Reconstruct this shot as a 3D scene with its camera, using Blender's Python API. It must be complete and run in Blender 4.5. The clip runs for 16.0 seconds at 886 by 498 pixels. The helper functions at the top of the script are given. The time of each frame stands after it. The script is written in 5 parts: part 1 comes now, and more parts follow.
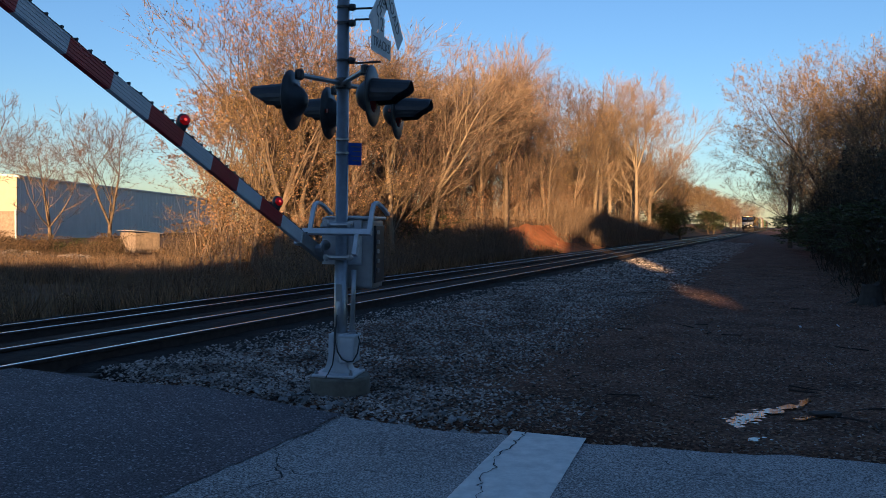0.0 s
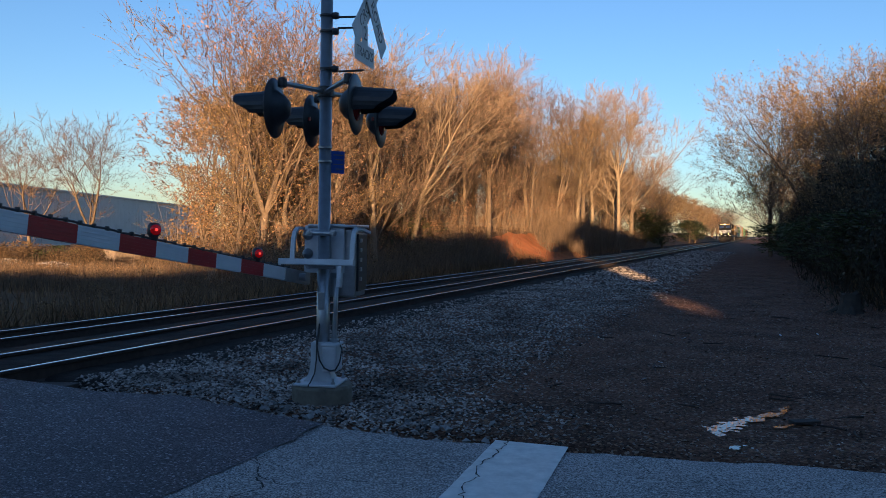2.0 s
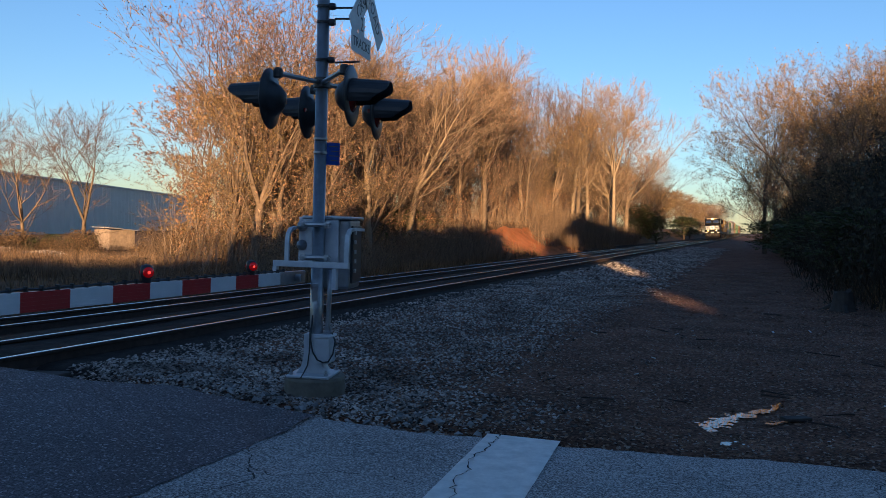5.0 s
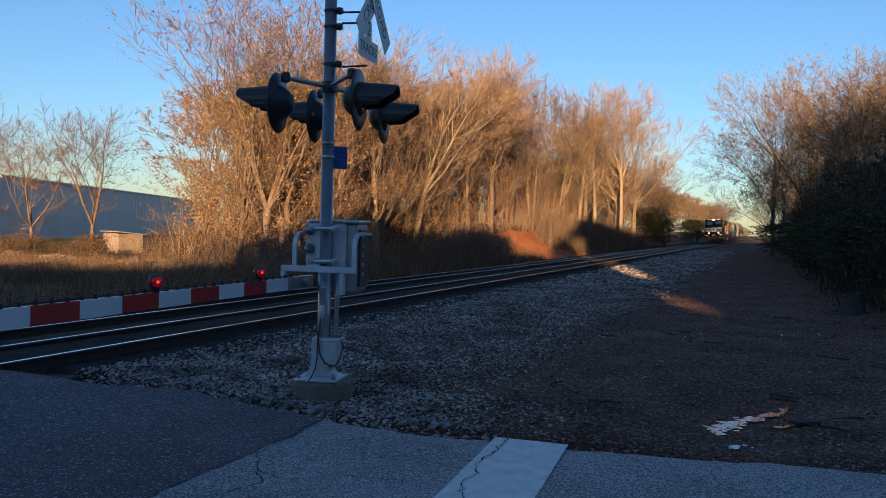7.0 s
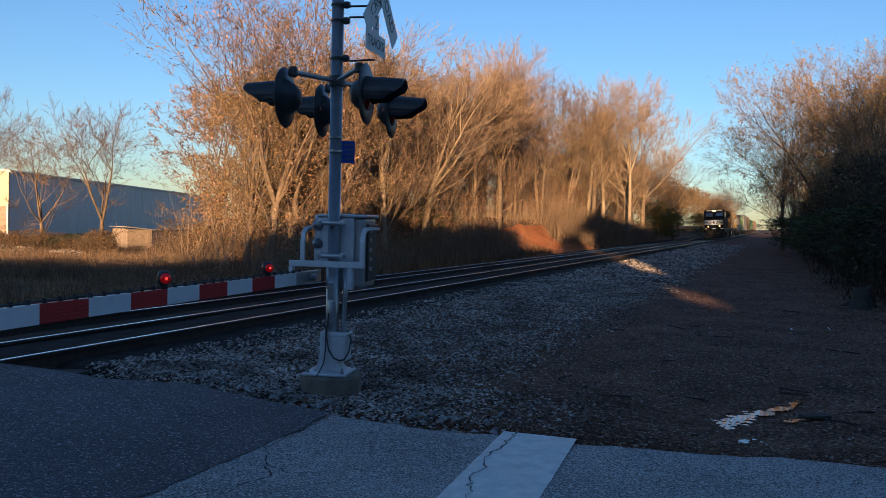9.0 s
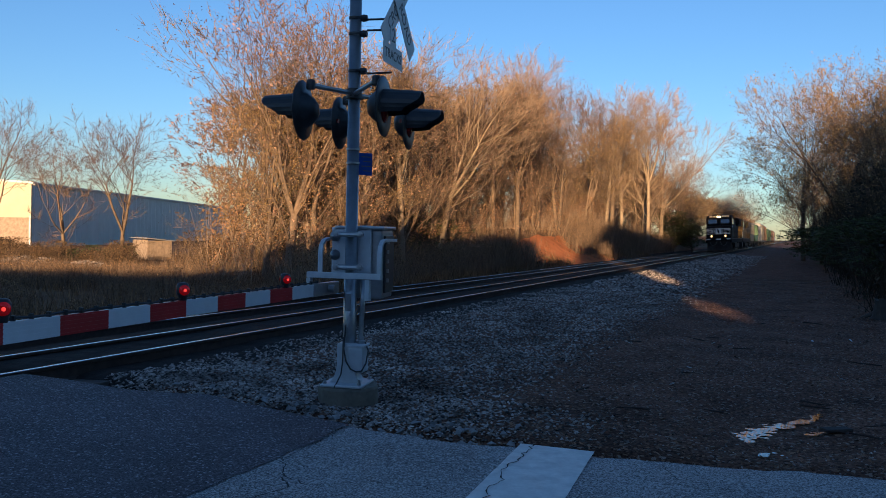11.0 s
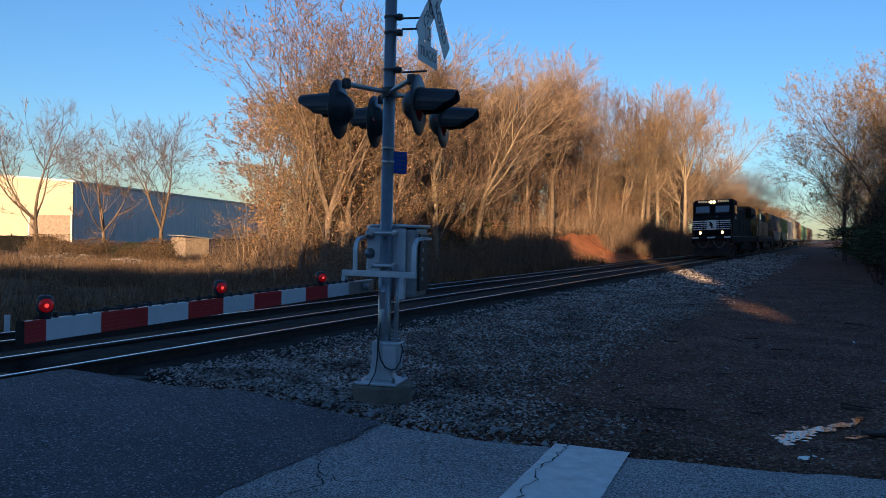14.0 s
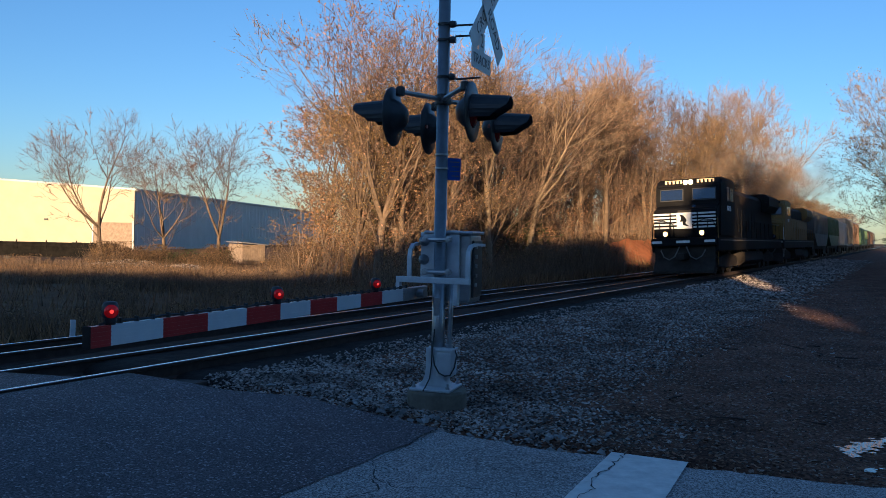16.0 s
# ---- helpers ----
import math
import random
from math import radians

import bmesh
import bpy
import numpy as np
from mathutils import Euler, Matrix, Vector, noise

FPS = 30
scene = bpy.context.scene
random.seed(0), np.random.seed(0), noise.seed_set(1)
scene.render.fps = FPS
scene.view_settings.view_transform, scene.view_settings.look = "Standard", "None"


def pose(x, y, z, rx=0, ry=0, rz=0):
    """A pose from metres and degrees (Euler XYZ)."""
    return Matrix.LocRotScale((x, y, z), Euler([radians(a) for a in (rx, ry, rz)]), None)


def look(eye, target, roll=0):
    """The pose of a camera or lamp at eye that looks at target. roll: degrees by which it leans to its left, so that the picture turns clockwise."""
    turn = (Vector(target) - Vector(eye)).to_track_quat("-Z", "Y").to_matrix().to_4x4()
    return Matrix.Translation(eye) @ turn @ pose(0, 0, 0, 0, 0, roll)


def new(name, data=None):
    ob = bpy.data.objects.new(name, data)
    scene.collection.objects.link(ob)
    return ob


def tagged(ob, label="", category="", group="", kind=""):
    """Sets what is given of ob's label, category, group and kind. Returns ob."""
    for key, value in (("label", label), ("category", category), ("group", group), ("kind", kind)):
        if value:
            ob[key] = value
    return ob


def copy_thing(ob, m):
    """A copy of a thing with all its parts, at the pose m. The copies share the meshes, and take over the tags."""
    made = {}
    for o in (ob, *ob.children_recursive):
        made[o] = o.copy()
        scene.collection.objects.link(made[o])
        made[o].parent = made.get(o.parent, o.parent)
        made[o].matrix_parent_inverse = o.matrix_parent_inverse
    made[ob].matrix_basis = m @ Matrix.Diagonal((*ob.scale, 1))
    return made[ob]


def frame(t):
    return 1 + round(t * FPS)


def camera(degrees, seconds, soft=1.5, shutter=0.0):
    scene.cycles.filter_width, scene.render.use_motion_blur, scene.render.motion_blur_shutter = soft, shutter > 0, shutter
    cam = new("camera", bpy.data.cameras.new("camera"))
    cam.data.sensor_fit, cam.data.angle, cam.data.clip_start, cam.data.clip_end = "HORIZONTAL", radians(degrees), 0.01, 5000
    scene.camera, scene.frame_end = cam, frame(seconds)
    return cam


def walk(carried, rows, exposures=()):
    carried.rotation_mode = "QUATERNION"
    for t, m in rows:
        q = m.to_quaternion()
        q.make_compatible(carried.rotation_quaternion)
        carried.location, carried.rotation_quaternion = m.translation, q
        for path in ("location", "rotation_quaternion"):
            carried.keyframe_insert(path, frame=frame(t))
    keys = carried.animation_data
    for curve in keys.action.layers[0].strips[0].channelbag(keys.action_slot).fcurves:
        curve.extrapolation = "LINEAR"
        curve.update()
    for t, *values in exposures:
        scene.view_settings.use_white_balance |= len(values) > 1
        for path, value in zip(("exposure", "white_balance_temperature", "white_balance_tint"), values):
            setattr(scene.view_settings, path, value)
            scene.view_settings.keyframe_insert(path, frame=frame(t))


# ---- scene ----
cam = camera(56.1, 16.0, soft=0.75)
walk(cam, [
    (0.0, pose(0.000, 0.000, 1.700, 88.170, -0.740, 0.024)),
    (0.5, pose(0.003, 0.003, 1.701, 88.312, -0.772, -1.256)),
    (1.0, pose(0.008, 0.005, 1.702, 88.449, -0.672, -1.263)),
    (1.5, pose(0.007, 0.005, 1.703, 88.622, -0.793, -1.364)),
    (2.0, pose(0.003, 0.001, 1.703, 88.757, -0.885, -1.134)),
    (2.5, pose(0.000, 0.002, 1.701, 88.441, -0.976, -0.865)),
    (3.0, pose(-0.001, 0.012, 1.699, 88.263, -1.207, -0.691)),
    (3.5, pose(0.002, 0.014, 1.699, 88.255, -1.501, -0.958)),
    (4.0, pose(0.006, 0.012, 1.700, 88.250, -1.508, -1.316)),
    (6.5, pose(0.006, 0.008, 1.701, 88.487, -1.607, -1.525)),
    (7.0, pose(0.005, 0.003, 1.702, 88.520, -1.463, -0.982)),
    (7.5, pose(0.003, 0.004, 1.702, 88.484, -1.339, -0.342)),
    (8.0, pose(0.005, 0.004, 1.701, 88.315, -1.284, -0.287)),
    (8.5, pose(0.009, 0.010, 1.699, 88.216, -1.235, -0.592)),
    (9.0, pose(0.009, 0.014, 1.699, 88.131, -1.317, -0.413)),
    (11.5, pose(0.017, 0.004, 1.708, 88.924, -1.255, 1.356)),
    (12.0, pose(0.017, 0.005, 1.707, 88.767, -1.280, 1.979)),
    (12.5, pose(0.014, 0.001, 1.709, 88.844, -1.193, 2.281)),
    (13.0, pose(0.015, 0.010, 1.709, 88.810, -1.214, 2.391)),
    (13.5, pose(0.010, 0.003, 1.709, 88.708, -1.354, 2.718)),
    (14.0, pose(0.011, 0.008, 1.710, 88.672, -1.358, 3.153)),
    (14.5, pose(0.006, 0.012, 1.709, 88.594, -1.415, 3.514)),
    (15.0, pose(0.001, 0.016, 1.710, 88.473, -1.444, 3.945)),
    (15.5, pose(0.003, 0.021, 1.712, 88.571, -1.263, 4.828)),
    (16.0, pose(-0.001, 0.005, 1.716, 88.989, -1.162, 6.777)),
], exposures=[(0.0, 0.41, 5850, 18), (1.0, 0.50, 5800, 18), (8.0, 0.47, 5800, 18), (11.5, 0.36, 5450, 16), (16.0, 0.35, 5250, 14)])

# ---- light: a low winter sun behind the camera, clear sky ----
SUN_AZ = 7.0          # the way in which the light travels, degrees right of +y
SUN_EL = 6.0
world = bpy.data.worlds.new("world")
scene.world = world
world.use_nodes = True
nt = world.node_tree
sky = nt.nodes.new("ShaderNodeTexSky")
sky.sky_type = "NISHITA"
sky.sun_disc = False
sky.sun_elevation = radians(SUN_EL)
sky.sun_rotation = radians(180 + SUN_AZ)
sky.altitude = 200
sky.dust_density = 0.3
sky.ozone_density = 3.0
nt.nodes["Background"].inputs[1].default_value = 0.16
nt.links.new(sky.outputs[0], nt.nodes["Background"].inputs[0])
sun_data = bpy.data.lights.new("sun", "SUN")
sun_data.energy, sun_data.angle, sun_data.color = 9.5, radians(0.6), (1.0, 0.63, 0.275)
sun = new("sun", sun_data)
sa, se = radians(SUN_AZ), radians(SUN_EL)
sun.matrix_basis = look((0, -50, 30), (0 + math.sin(sa) * math.cos(se), -50 + math.cos(sa) * math.cos(se), 30 - math.sin(se)))

# ---- plan: u runs along the railway, v across it, away from the road's near side ----
AZ = radians(22.18)
SU, CU = math.sin(AZ), math.cos(AZ)


def P(u, v, z=0.0):
    return Vector((u * SU - v * CU, u * CU + v * SU, z))


def track_pose(u, v, z, turn=0.0):
    """A pose whose +x runs along the railway, away from the road, and +y across it."""
    return Matrix.Translation(P(u, v, z)) @ pose(0, 0, 0, 0, 0, 90 - 22.18 + turn)


# ---- materials ----
def mat(name, base, rough=0.7, metal=0.0, var=0.25, scale=6.0, bump=0.0, bump_scale=40.0, spec=0.5, island=0.0, tint=None, obj=0.0, edge=(0.3, 0.72), patchy=0.0, specks=None):
    m = bpy.data.materials.new(name)
    m.use_nodes = True
    n, l = m.node_tree.nodes, m.node_tree.links
    b = n["Principled BSDF"]
    b.inputs["Roughness"].default_value = rough
    b.inputs["Metallic"].default_value = metal
    b.inputs["Specular IOR Level"].default_value = spec
    tc = n.new("ShaderNodeTexCoord")
    n1 = n.new("ShaderNodeTexNoise")
    n1.inputs["Scale"].default_value = scale
    n1.inputs["Detail"].default_value = 8
    n1.inputs["Roughness"].default_value = 0.65
    l.new(tc.outputs["Object"], n1.inputs["Vector"])
    r = n.new("ShaderNodeValToRGB")
    t = tint or base
    r.color_ramp.elements[0].position, r.color_ramp.elements[1].position = edge
    r.color_ramp.elements[0].color = (*[c * (1 - var) for c in base], 1)
    r.color_ramp.elements[1].color = (*[min(1, c * (1 + var)) for c in t], 1)
    l.new(n1.outputs["Fac"], r.inputs["Fac"])
    out = r.outputs["Color"]
    for src, amount in (("island", island), ("object", obj)):
        if amount:
            info = n.new("ShaderNodeNewGeometry") if src == "island" else n.new("ShaderNodeObjectInfo")
            mr = n.new("ShaderNodeMapRange")
            mr.inputs["To Min"].default_value, mr.inputs["To Max"].default_value = 1 - amount, 1 + amount
            l.new(info.outputs["Random Per Island" if src == "island" else "Random"], mr.inputs["Value"])
            mx = n.new("ShaderNodeVectorMath")
            mx.operation = "SCALE"
            l.new(out, mx.inputs[0])
            l.new(mr.outputs[0], mx.inputs["Scale"])
            out = mx.outputs[0]
    if patchy:
        n3 = n.new("ShaderNodeTexNoise")
        n3.inputs["Scale"].default_value = 0.9
        n3.inputs["Detail"].default_value = 4
        l.new(tc.outputs["Object"], n3.inputs["Vector"])
        mr = n.new("ShaderNodeMapRange")
        mr.inputs["From Min"].default_value, mr.inputs["From Max"].default_value = 0.3, 0.7
        mr.inputs["To Min"].default_value, mr.inputs["To Max"].default_value = 1 - patchy, 1 + patchy
        l.new(n3.outputs["Fac"], mr.inputs["Value"])
        mx = n.new("ShaderNodeVectorMath")
        mx.operation = "SCALE"
        l.new(out, mx.inputs[0])
        l.new(mr.outputs[0], mx.inputs["Scale"])
        out = mx.outputs[0]
    if specks:                          # single pale stones or chips: (scale, share, colour)
        vo = n.new("ShaderNodeTexVoronoi")
        vo.inputs["Scale"].default_value = specks[0]
        l.new(tc.outputs["Object"], vo.inputs["Vector"])
        sep = n.new("ShaderNodeSeparateColor")
        l.new(vo.outputs["Color"], sep.inputs[0])
        mr = n.new("ShaderNodeMapRange")
        mr.inputs["From Min"].default_value, mr.inputs["From Max"].default_value = 1 - specks[1], 1 - specks[1] * 0.4
        l.new(sep.outputs[0], mr.inputs["Value"])
        mx = n.new("ShaderNodeMix")
        mx.data_type = "RGBA"
        mx.inputs["B"].default_value = (*specks[2], 1)
        l.new(mr.outputs[0], mx.inputs["Factor"])
        l.new(out, mx.inputs["A"])
        out = mx.outputs["Result"]
    l.new(out, b.inputs["Base Color"])
    if bump:
        n2 = n.new("ShaderNodeTexNoise")
        n2.inputs["Scale"].default_value = bump_scale
        n2.inputs["Detail"].default_value = 6
        l.new(tc.outputs["Object"], n2.inputs["Vector"])
        bp = n.new("ShaderNodeBump")
        bp.inputs["Strength"].default_value = 0.6
        bp.inputs["Distance"].default_value = bump
        l.new(n2.outputs["Fac"], bp.inputs["Height"])
        l.new(bp.outputs["Normal"], b.inputs["Normal"])
    return m


def glow(name, colour, strength):
    m = bpy.data.materials.new(name)
    m.use_nodes = True
    b = m.node_tree.nodes["Principled BSDF"]
    b.inputs["Base Color"].default_value = (*colour, 1)
    b.inputs["Emission Color"].default_value = (*colour, 1)
    b.inputs["Emission Strength"].default_value = strength
    b.inputs["Roughness"].default_value = 0.2
    return m


M_OLD_ASPHALT = mat("old_asphalt", (0.235, 0.22, 0.212), 0.85, var=0.8, scale=70, bump=0.006, bump_scale=90, edge=(0.4, 0.6), patchy=0.3, specks=(85, 0.26, (0.52, 0.49, 0.46)))
M_NEW_ASPHALT = mat("patched_asphalt", (0.082, 0.072, 0.080), 0.8, var=0.8, scale=62, bump=0.004, bump_scale=80, edge=(0.42, 0.62), patchy=0.35, specks=(70, 0.10, (0.30, 0.28, 0.29)))
M_PAINT = mat("road_paint", (0.70, 0.685, 0.64), 0.7, var=0.2, scale=7, bump=0.003, bump_scale=120)
M_DIRT = mat("dirt", (0.135, 0.068, 0.044), 0.95, var=0.8, scale=26, bump=0.035, bump_scale=34, patchy=0.45, spec=0.15, edge=(0.36, 0.66), specks=(34, 0.10, (0.30, 0.22, 0.17)))
M_CLAY = mat("clay", (0.45, 0.16, 0.06), 0.95, var=0.35, scale=0.8, bump=0.05, bump_scale=5, spec=0.1)
M_STONE = mat("ballast", (0.185, 0.148, 0.122), 0.9, var=0.55, scale=0.9, island=0.95, spec=0.3, tint=(0.29, 0.25, 0.22))
M_RAIL = mat("rusted_rail", (0.055, 0.035, 0.027), 0.8, metal=0.2, var=0.4, scale=8, bump=0.003)
M_RAIL_TOP = mat("polished_rail", (0.62, 0.62, 0.64), 0.22, metal=1.0, var=0.1, scale=3)
M_TIE = mat("creosote_tie", (0.05, 0.04, 0.033), 0.9, var=0.4, scale=5, bump=0.008, bump_scale=30, obj=0.35)
M_GALV = mat("galvanised_steel", (0.38, 0.395, 0.41), 0.4, metal=0.85, var=0.14, scale=14, bump=0.001, bump_scale=60)
M_ALU = mat("aluminium_paint", (0.55, 0.57, 0.59), 0.5, metal=0.3, var=0.12, scale=7)
M_BLACK = mat("black_paint", (0.024, 0.025, 0.027), 0.45, var=0.3, scale=10)
M_CONCRETE = mat("concrete", (0.17, 0.145, 0.11), 0.9, var=0.35, scale=7, bump=0.006, bump_scale=60)
M_BARK = mat("bark", (0.145, 0.10, 0.064), 0.9, var=0.4, scale=4, bump=0.02, bump_scale=18, obj=0.25)
M_PALE_BARK = mat("pale_bark", (0.25, 0.185, 0.12), 0.9, var=0.35, scale=3, bump=0.02, bump_scale=18, obj=0.2)
M_TWIG = mat("twig", (0.14, 0.094, 0.06), 0.9, var=0.3, scale=2, island=0.6, obj=0.2)
M_PALE_TWIG = mat("pale_twig", (0.25, 0.175, 0.115), 0.9, var=0.3, scale=2, island=0.3, obj=0.2)
# twig colour with the near-side shade put into it
M_SHADED_STEM = mat("shaded_stem", (0.045, 0.034, 0.024), 0.95, var=0.3, scale=2, spec=0.1)
# near-black brown ground under and between the rails
M_BED = mat("dark_trackbed", (0.035, 0.029, 0.025), 0.95, var=0.5, scale=4, bump=0.03, bump_scale=18, spec=0.1)
M_CRACK = mat("crack", (0.03, 0.03, 0.032), 0.95)


def leaf_mat(name, a, b, trans=0.25):
    m = mat(name, a, 0.7, var=0.35, scale=1.3, spec=0.25, island=0.75, tint=b, obj=0.2)
    n, l = m.node_tree.nodes, m.node_tree.links
    pb = n["Principled BSDF"]
    tr = n.new("ShaderNodeBsdfTranslucent")
    l.new(pb.inputs["Base Color"].links[0].from_socket, tr.inputs["Color"])
    mix = n.new("ShaderNodeMixShader")
    mix.inputs[0].default_value = trans
    l.new(pb.outputs[0], mix.inputs[1])
    l.new(tr.outputs[0], mix.inputs[2])
    l.new(mix.outputs[0], n["Material Output"].inputs[0])
    return m


M_LEAF_RUST = leaf_mat("rust_leaf", (0.23, 0.125, 0.075), (0.31, 0.185, 0.115))
M_LEAF_GOLD = leaf_mat("gold_leaf", (0.21, 0.135, 0.052), (0.30, 0.20, 0.085))
M_LEAF_GREEN = leaf_mat("evergreen_leaf", (0.045, 0.07, 0.025), (0.09, 0.10, 0.035))
M_LEAF_BRUSH = leaf_mat("brush_leaf", (0.13, 0.085, 0.045), (0.19, 0.12, 0.06))
M_LEAF_UNDER = leaf_mat("understory_leaf", (0.22, 0.115, 0.06), (0.30, 0.17, 0.085))
# brush leaf turned near-black: the shade on the near side is in its colour
M_LEAF_SHADED = leaf_mat("shaded_leaf", (0.030, 0.027, 0.016), (0.052, 0.042, 0.022), 0.1)
M_GRASS = leaf_mat("dry_grass", (0.155, 0.09, 0.046), (0.22, 0.135, 0.068))
M_STONE_ONE = mat("loose_ballast", (0.24, 0.23, 0.22), 0.85, var=0.3, scale=9, obj=0.5)
M_LITTER = leaf_mat("dead_leaf", (0.15, 0.075, 0.04), (0.24, 0.13, 0.075), 0.1)
M_FIELD = mat("dry_field", (0.155, 0.098, 0.056), 0.95, var=0.45, scale=0.7, bump=0.08, bump_scale=6, spec=0.1)
M_WALL_CREAM = mat("cream_cladding", (0.40, 0.345, 0.24), 0.6, var=0.08, scale=0.6)
M_WALL_GREY = mat("grey_cladding", (0.50, 0.49, 0.475), 0.55, var=0.1, scale=0.5)
M_ROOF = mat("metal_roof", (0.35, 0.35, 0.36), 0.5, metal=0.3, var=0.15, scale=0.5)
M_WOOD_SHED = mat("weathered_boards", (0.27, 0.20, 0.145), 0.85, var=0.3, scale=4)
M_RED = mat("red_sheeting", (0.42, 0.018, 0.022), 0.4, var=0.15, scale=6)
M_WHITE = mat("white_sheeting", (0.66, 0.67, 0.69), 0.4, var=0.08, scale=6)
M_BLUE = mat("blue_sign", (0.015, 0.06, 0.33), 0.4, var=0.15, scale=10)
M_SIGN = mat("sign_white", (0.60, 0.61, 0.60), 0.5, var=0.1, scale=8)
M_LENS_DARK = mat("dark_red_lens", (0.16, 0.006, 0.008), 0.15, var=0.1)
M_LENS_LIT = glow("lit_red_lens", (0.55, 0.004, 0.006), 0.10)
M_FILAMENT = glow("red_lamp_core", (1.0, 0.05, 0.03), 0.9)
M_HEADLIGHT = glow("headlight", (1.0, 0.62, 0.22), 5.0)
M_NUMBER = glow("number_board", (0.8, 0.55, 0.28), 0.28)
M_LOCO = mat("black_loco_paint", (0.009, 0.009, 0.010), 0.7, var=0.35, scale=1.5, spec=0.10)
M_DARK_STEEL = mat("dark_rough_steel", (0.012, 0.011, 0.010), 0.95, var=0.5, scale=2.0, spec=0.03)
M_LOCO_DIRT = mat("dusty_underframe", (0.035, 0.029, 0.025), 0.85, var=0.4, scale=2.5, spec=0.2)
M_LOCO_WHITE = mat("white_loco_paint", (0.68, 0.68, 0.66), 0.5, var=0.12, scale=3)
M_YELLOW = mat("yellow_loco_paint", (0.19, 0.10, 0.014), 0.6, var=0.25, scale=1.5)
M_GREEN_CAR = mat("green_car_paint", (0.03, 0.085, 0.03), 0.6, var=0.3, scale=1.2)
M_GREY_CAR = mat("grey_car_paint", (0.125, 0.115, 0.10), 0.65, var=0.25, scale=1.0)
M_WHITE_CAR = mat("white_container", (0.27, 0.255, 0.235), 0.6, var=0.15, scale=1.0)
M_BROWN_CAR = mat("brown_car_paint", (0.11, 0.06, 0.036), 0.7, var=0.3, scale=1.0)
M_STEEL = mat("wheel_steel", (0.10, 0.085, 0.075), 0.5, metal=0.7, var=0.3, scale=4)
M_GLASS = mat("cab_glass", (0.012, 0.02, 0.045), 0.06, var=0.1, spec=1.0)
M_WATER = mat("water", (0.02, 0.02, 0.02), 0.03, var=0.1, spec=1.0)
M_DITCH = glow("ditch_light", (1.0, 0.55, 0.16), 4.0)


# ---- mesh helpers ----
def bm_mesh(name, bm, material, smooth=False):
    me = bpy.data.meshes.new(name)
    bm.normal_update()
    bm.to_mesh(me)
    bm.free()
    if smooth:
        me.polygons.foreach_set("use_smooth", [True] * len(me.polygons))
    for m in material if isinstance(material, (list, tuple)) else [material]:
        me.materials.append(m)
    return me


def part(name, bm, material, parent, label="", smooth=False):
    ob = new(name, bm_mesh(name, bm, material, smooth))
    ob.parent = parent
    if label:
        ob["label"] = label
    return ob


def thing(name, m, label, category, group="", kind=""):
    ob = new(name)
    ob.matrix_basis = m
    return tagged(ob, label, category, group, kind)


def box(x0, y0, z0, x1, y1, z1, bev=0.0, bm=None, m=None):
    own = bmesh.new()
    bmesh.ops.create_cube(own, size=1.0)
    bmesh.ops.transform(own, matrix=Matrix.Translation(((x0 + x1) / 2, (y0 + y1) / 2, (z0 + z1) / 2)) @ Matrix.Diagonal((abs(x1 - x0), abs(y1 - y0), abs(z1 - z0), 1)), verts=own.verts)
    if bev:
        bmesh.ops.bevel(own, geom=own.edges[:], offset=bev, segments=2, affect="EDGES", profile=0.6)
    if m:
        bmesh.ops.transform(own, matrix=m, verts=own.verts)
    return merge(bm, own)


def merge(bm, own):
    if bm is None:
        return own
    me = bpy.data.meshes.new("tmp")
    own.to_mesh(me)
    own.free()
    bm.from_mesh(me)
    bpy.data.meshes.remove(me)
    return bm


def tube(points, radii, sides=10, bm=None, caps=True):
    bm = bm or bmesh.new()
    rings = []
    pts = [Vector(p) for p in points]
    if not isinstance(radii, (list, tuple)):
        radii = [radii] * len(pts)
    ref = None
    for i, p in enumerate(pts):
        d = (pts[min(i + 1, len(pts) - 1)] - pts[max(i - 1, 0)]).normalized()
        if ref is None:
            ref = d.orthogonal().normalized()
        a = (ref - d * ref.dot(d)).normalized()
        ref = a
        b = d.cross(a)
        rings.append([bm.verts.new(p + (a * math.cos(2 * math.pi * k / sides) + b * math.sin(2 * math.pi * k / sides)) * radii[i]) for k in range(sides)])
    for r0, r1 in zip(rings, rings[1:]):
        for k in range(sides):
            bm.faces.new((r0[k], r0[(k + 1) % sides], r1[(k + 1) % sides], r1[k]))
    if caps:
        bm.faces.new(rings[0][::-1])
        bm.faces.new(rings[-1])
    return bm


def lathe(profile, sides=24, bm=None, m=None):
    """A body of revolution about z from (radius, z) pairs."""
    own = bmesh.new()
    rings = [[own.verts.new((r * math.cos(2 * math.pi * k / sides), r * math.sin(2 * math.pi * k / sides), z)) for k in range(sides)] for r, z in profile]
    for r0, r1 in zip(rings, rings[1:]):
        for k in range(sides):
            own.faces.new((r0[k], r0[(k + 1) % sides], r1[(k + 1) % sides], r1[k]))
    own.faces.new(rings[0][::-1])
    own.faces.new(rings[-1])
    if m:
        bmesh.ops.transform(own, matrix=m, verts=own.verts)
    return merge(bm, own)


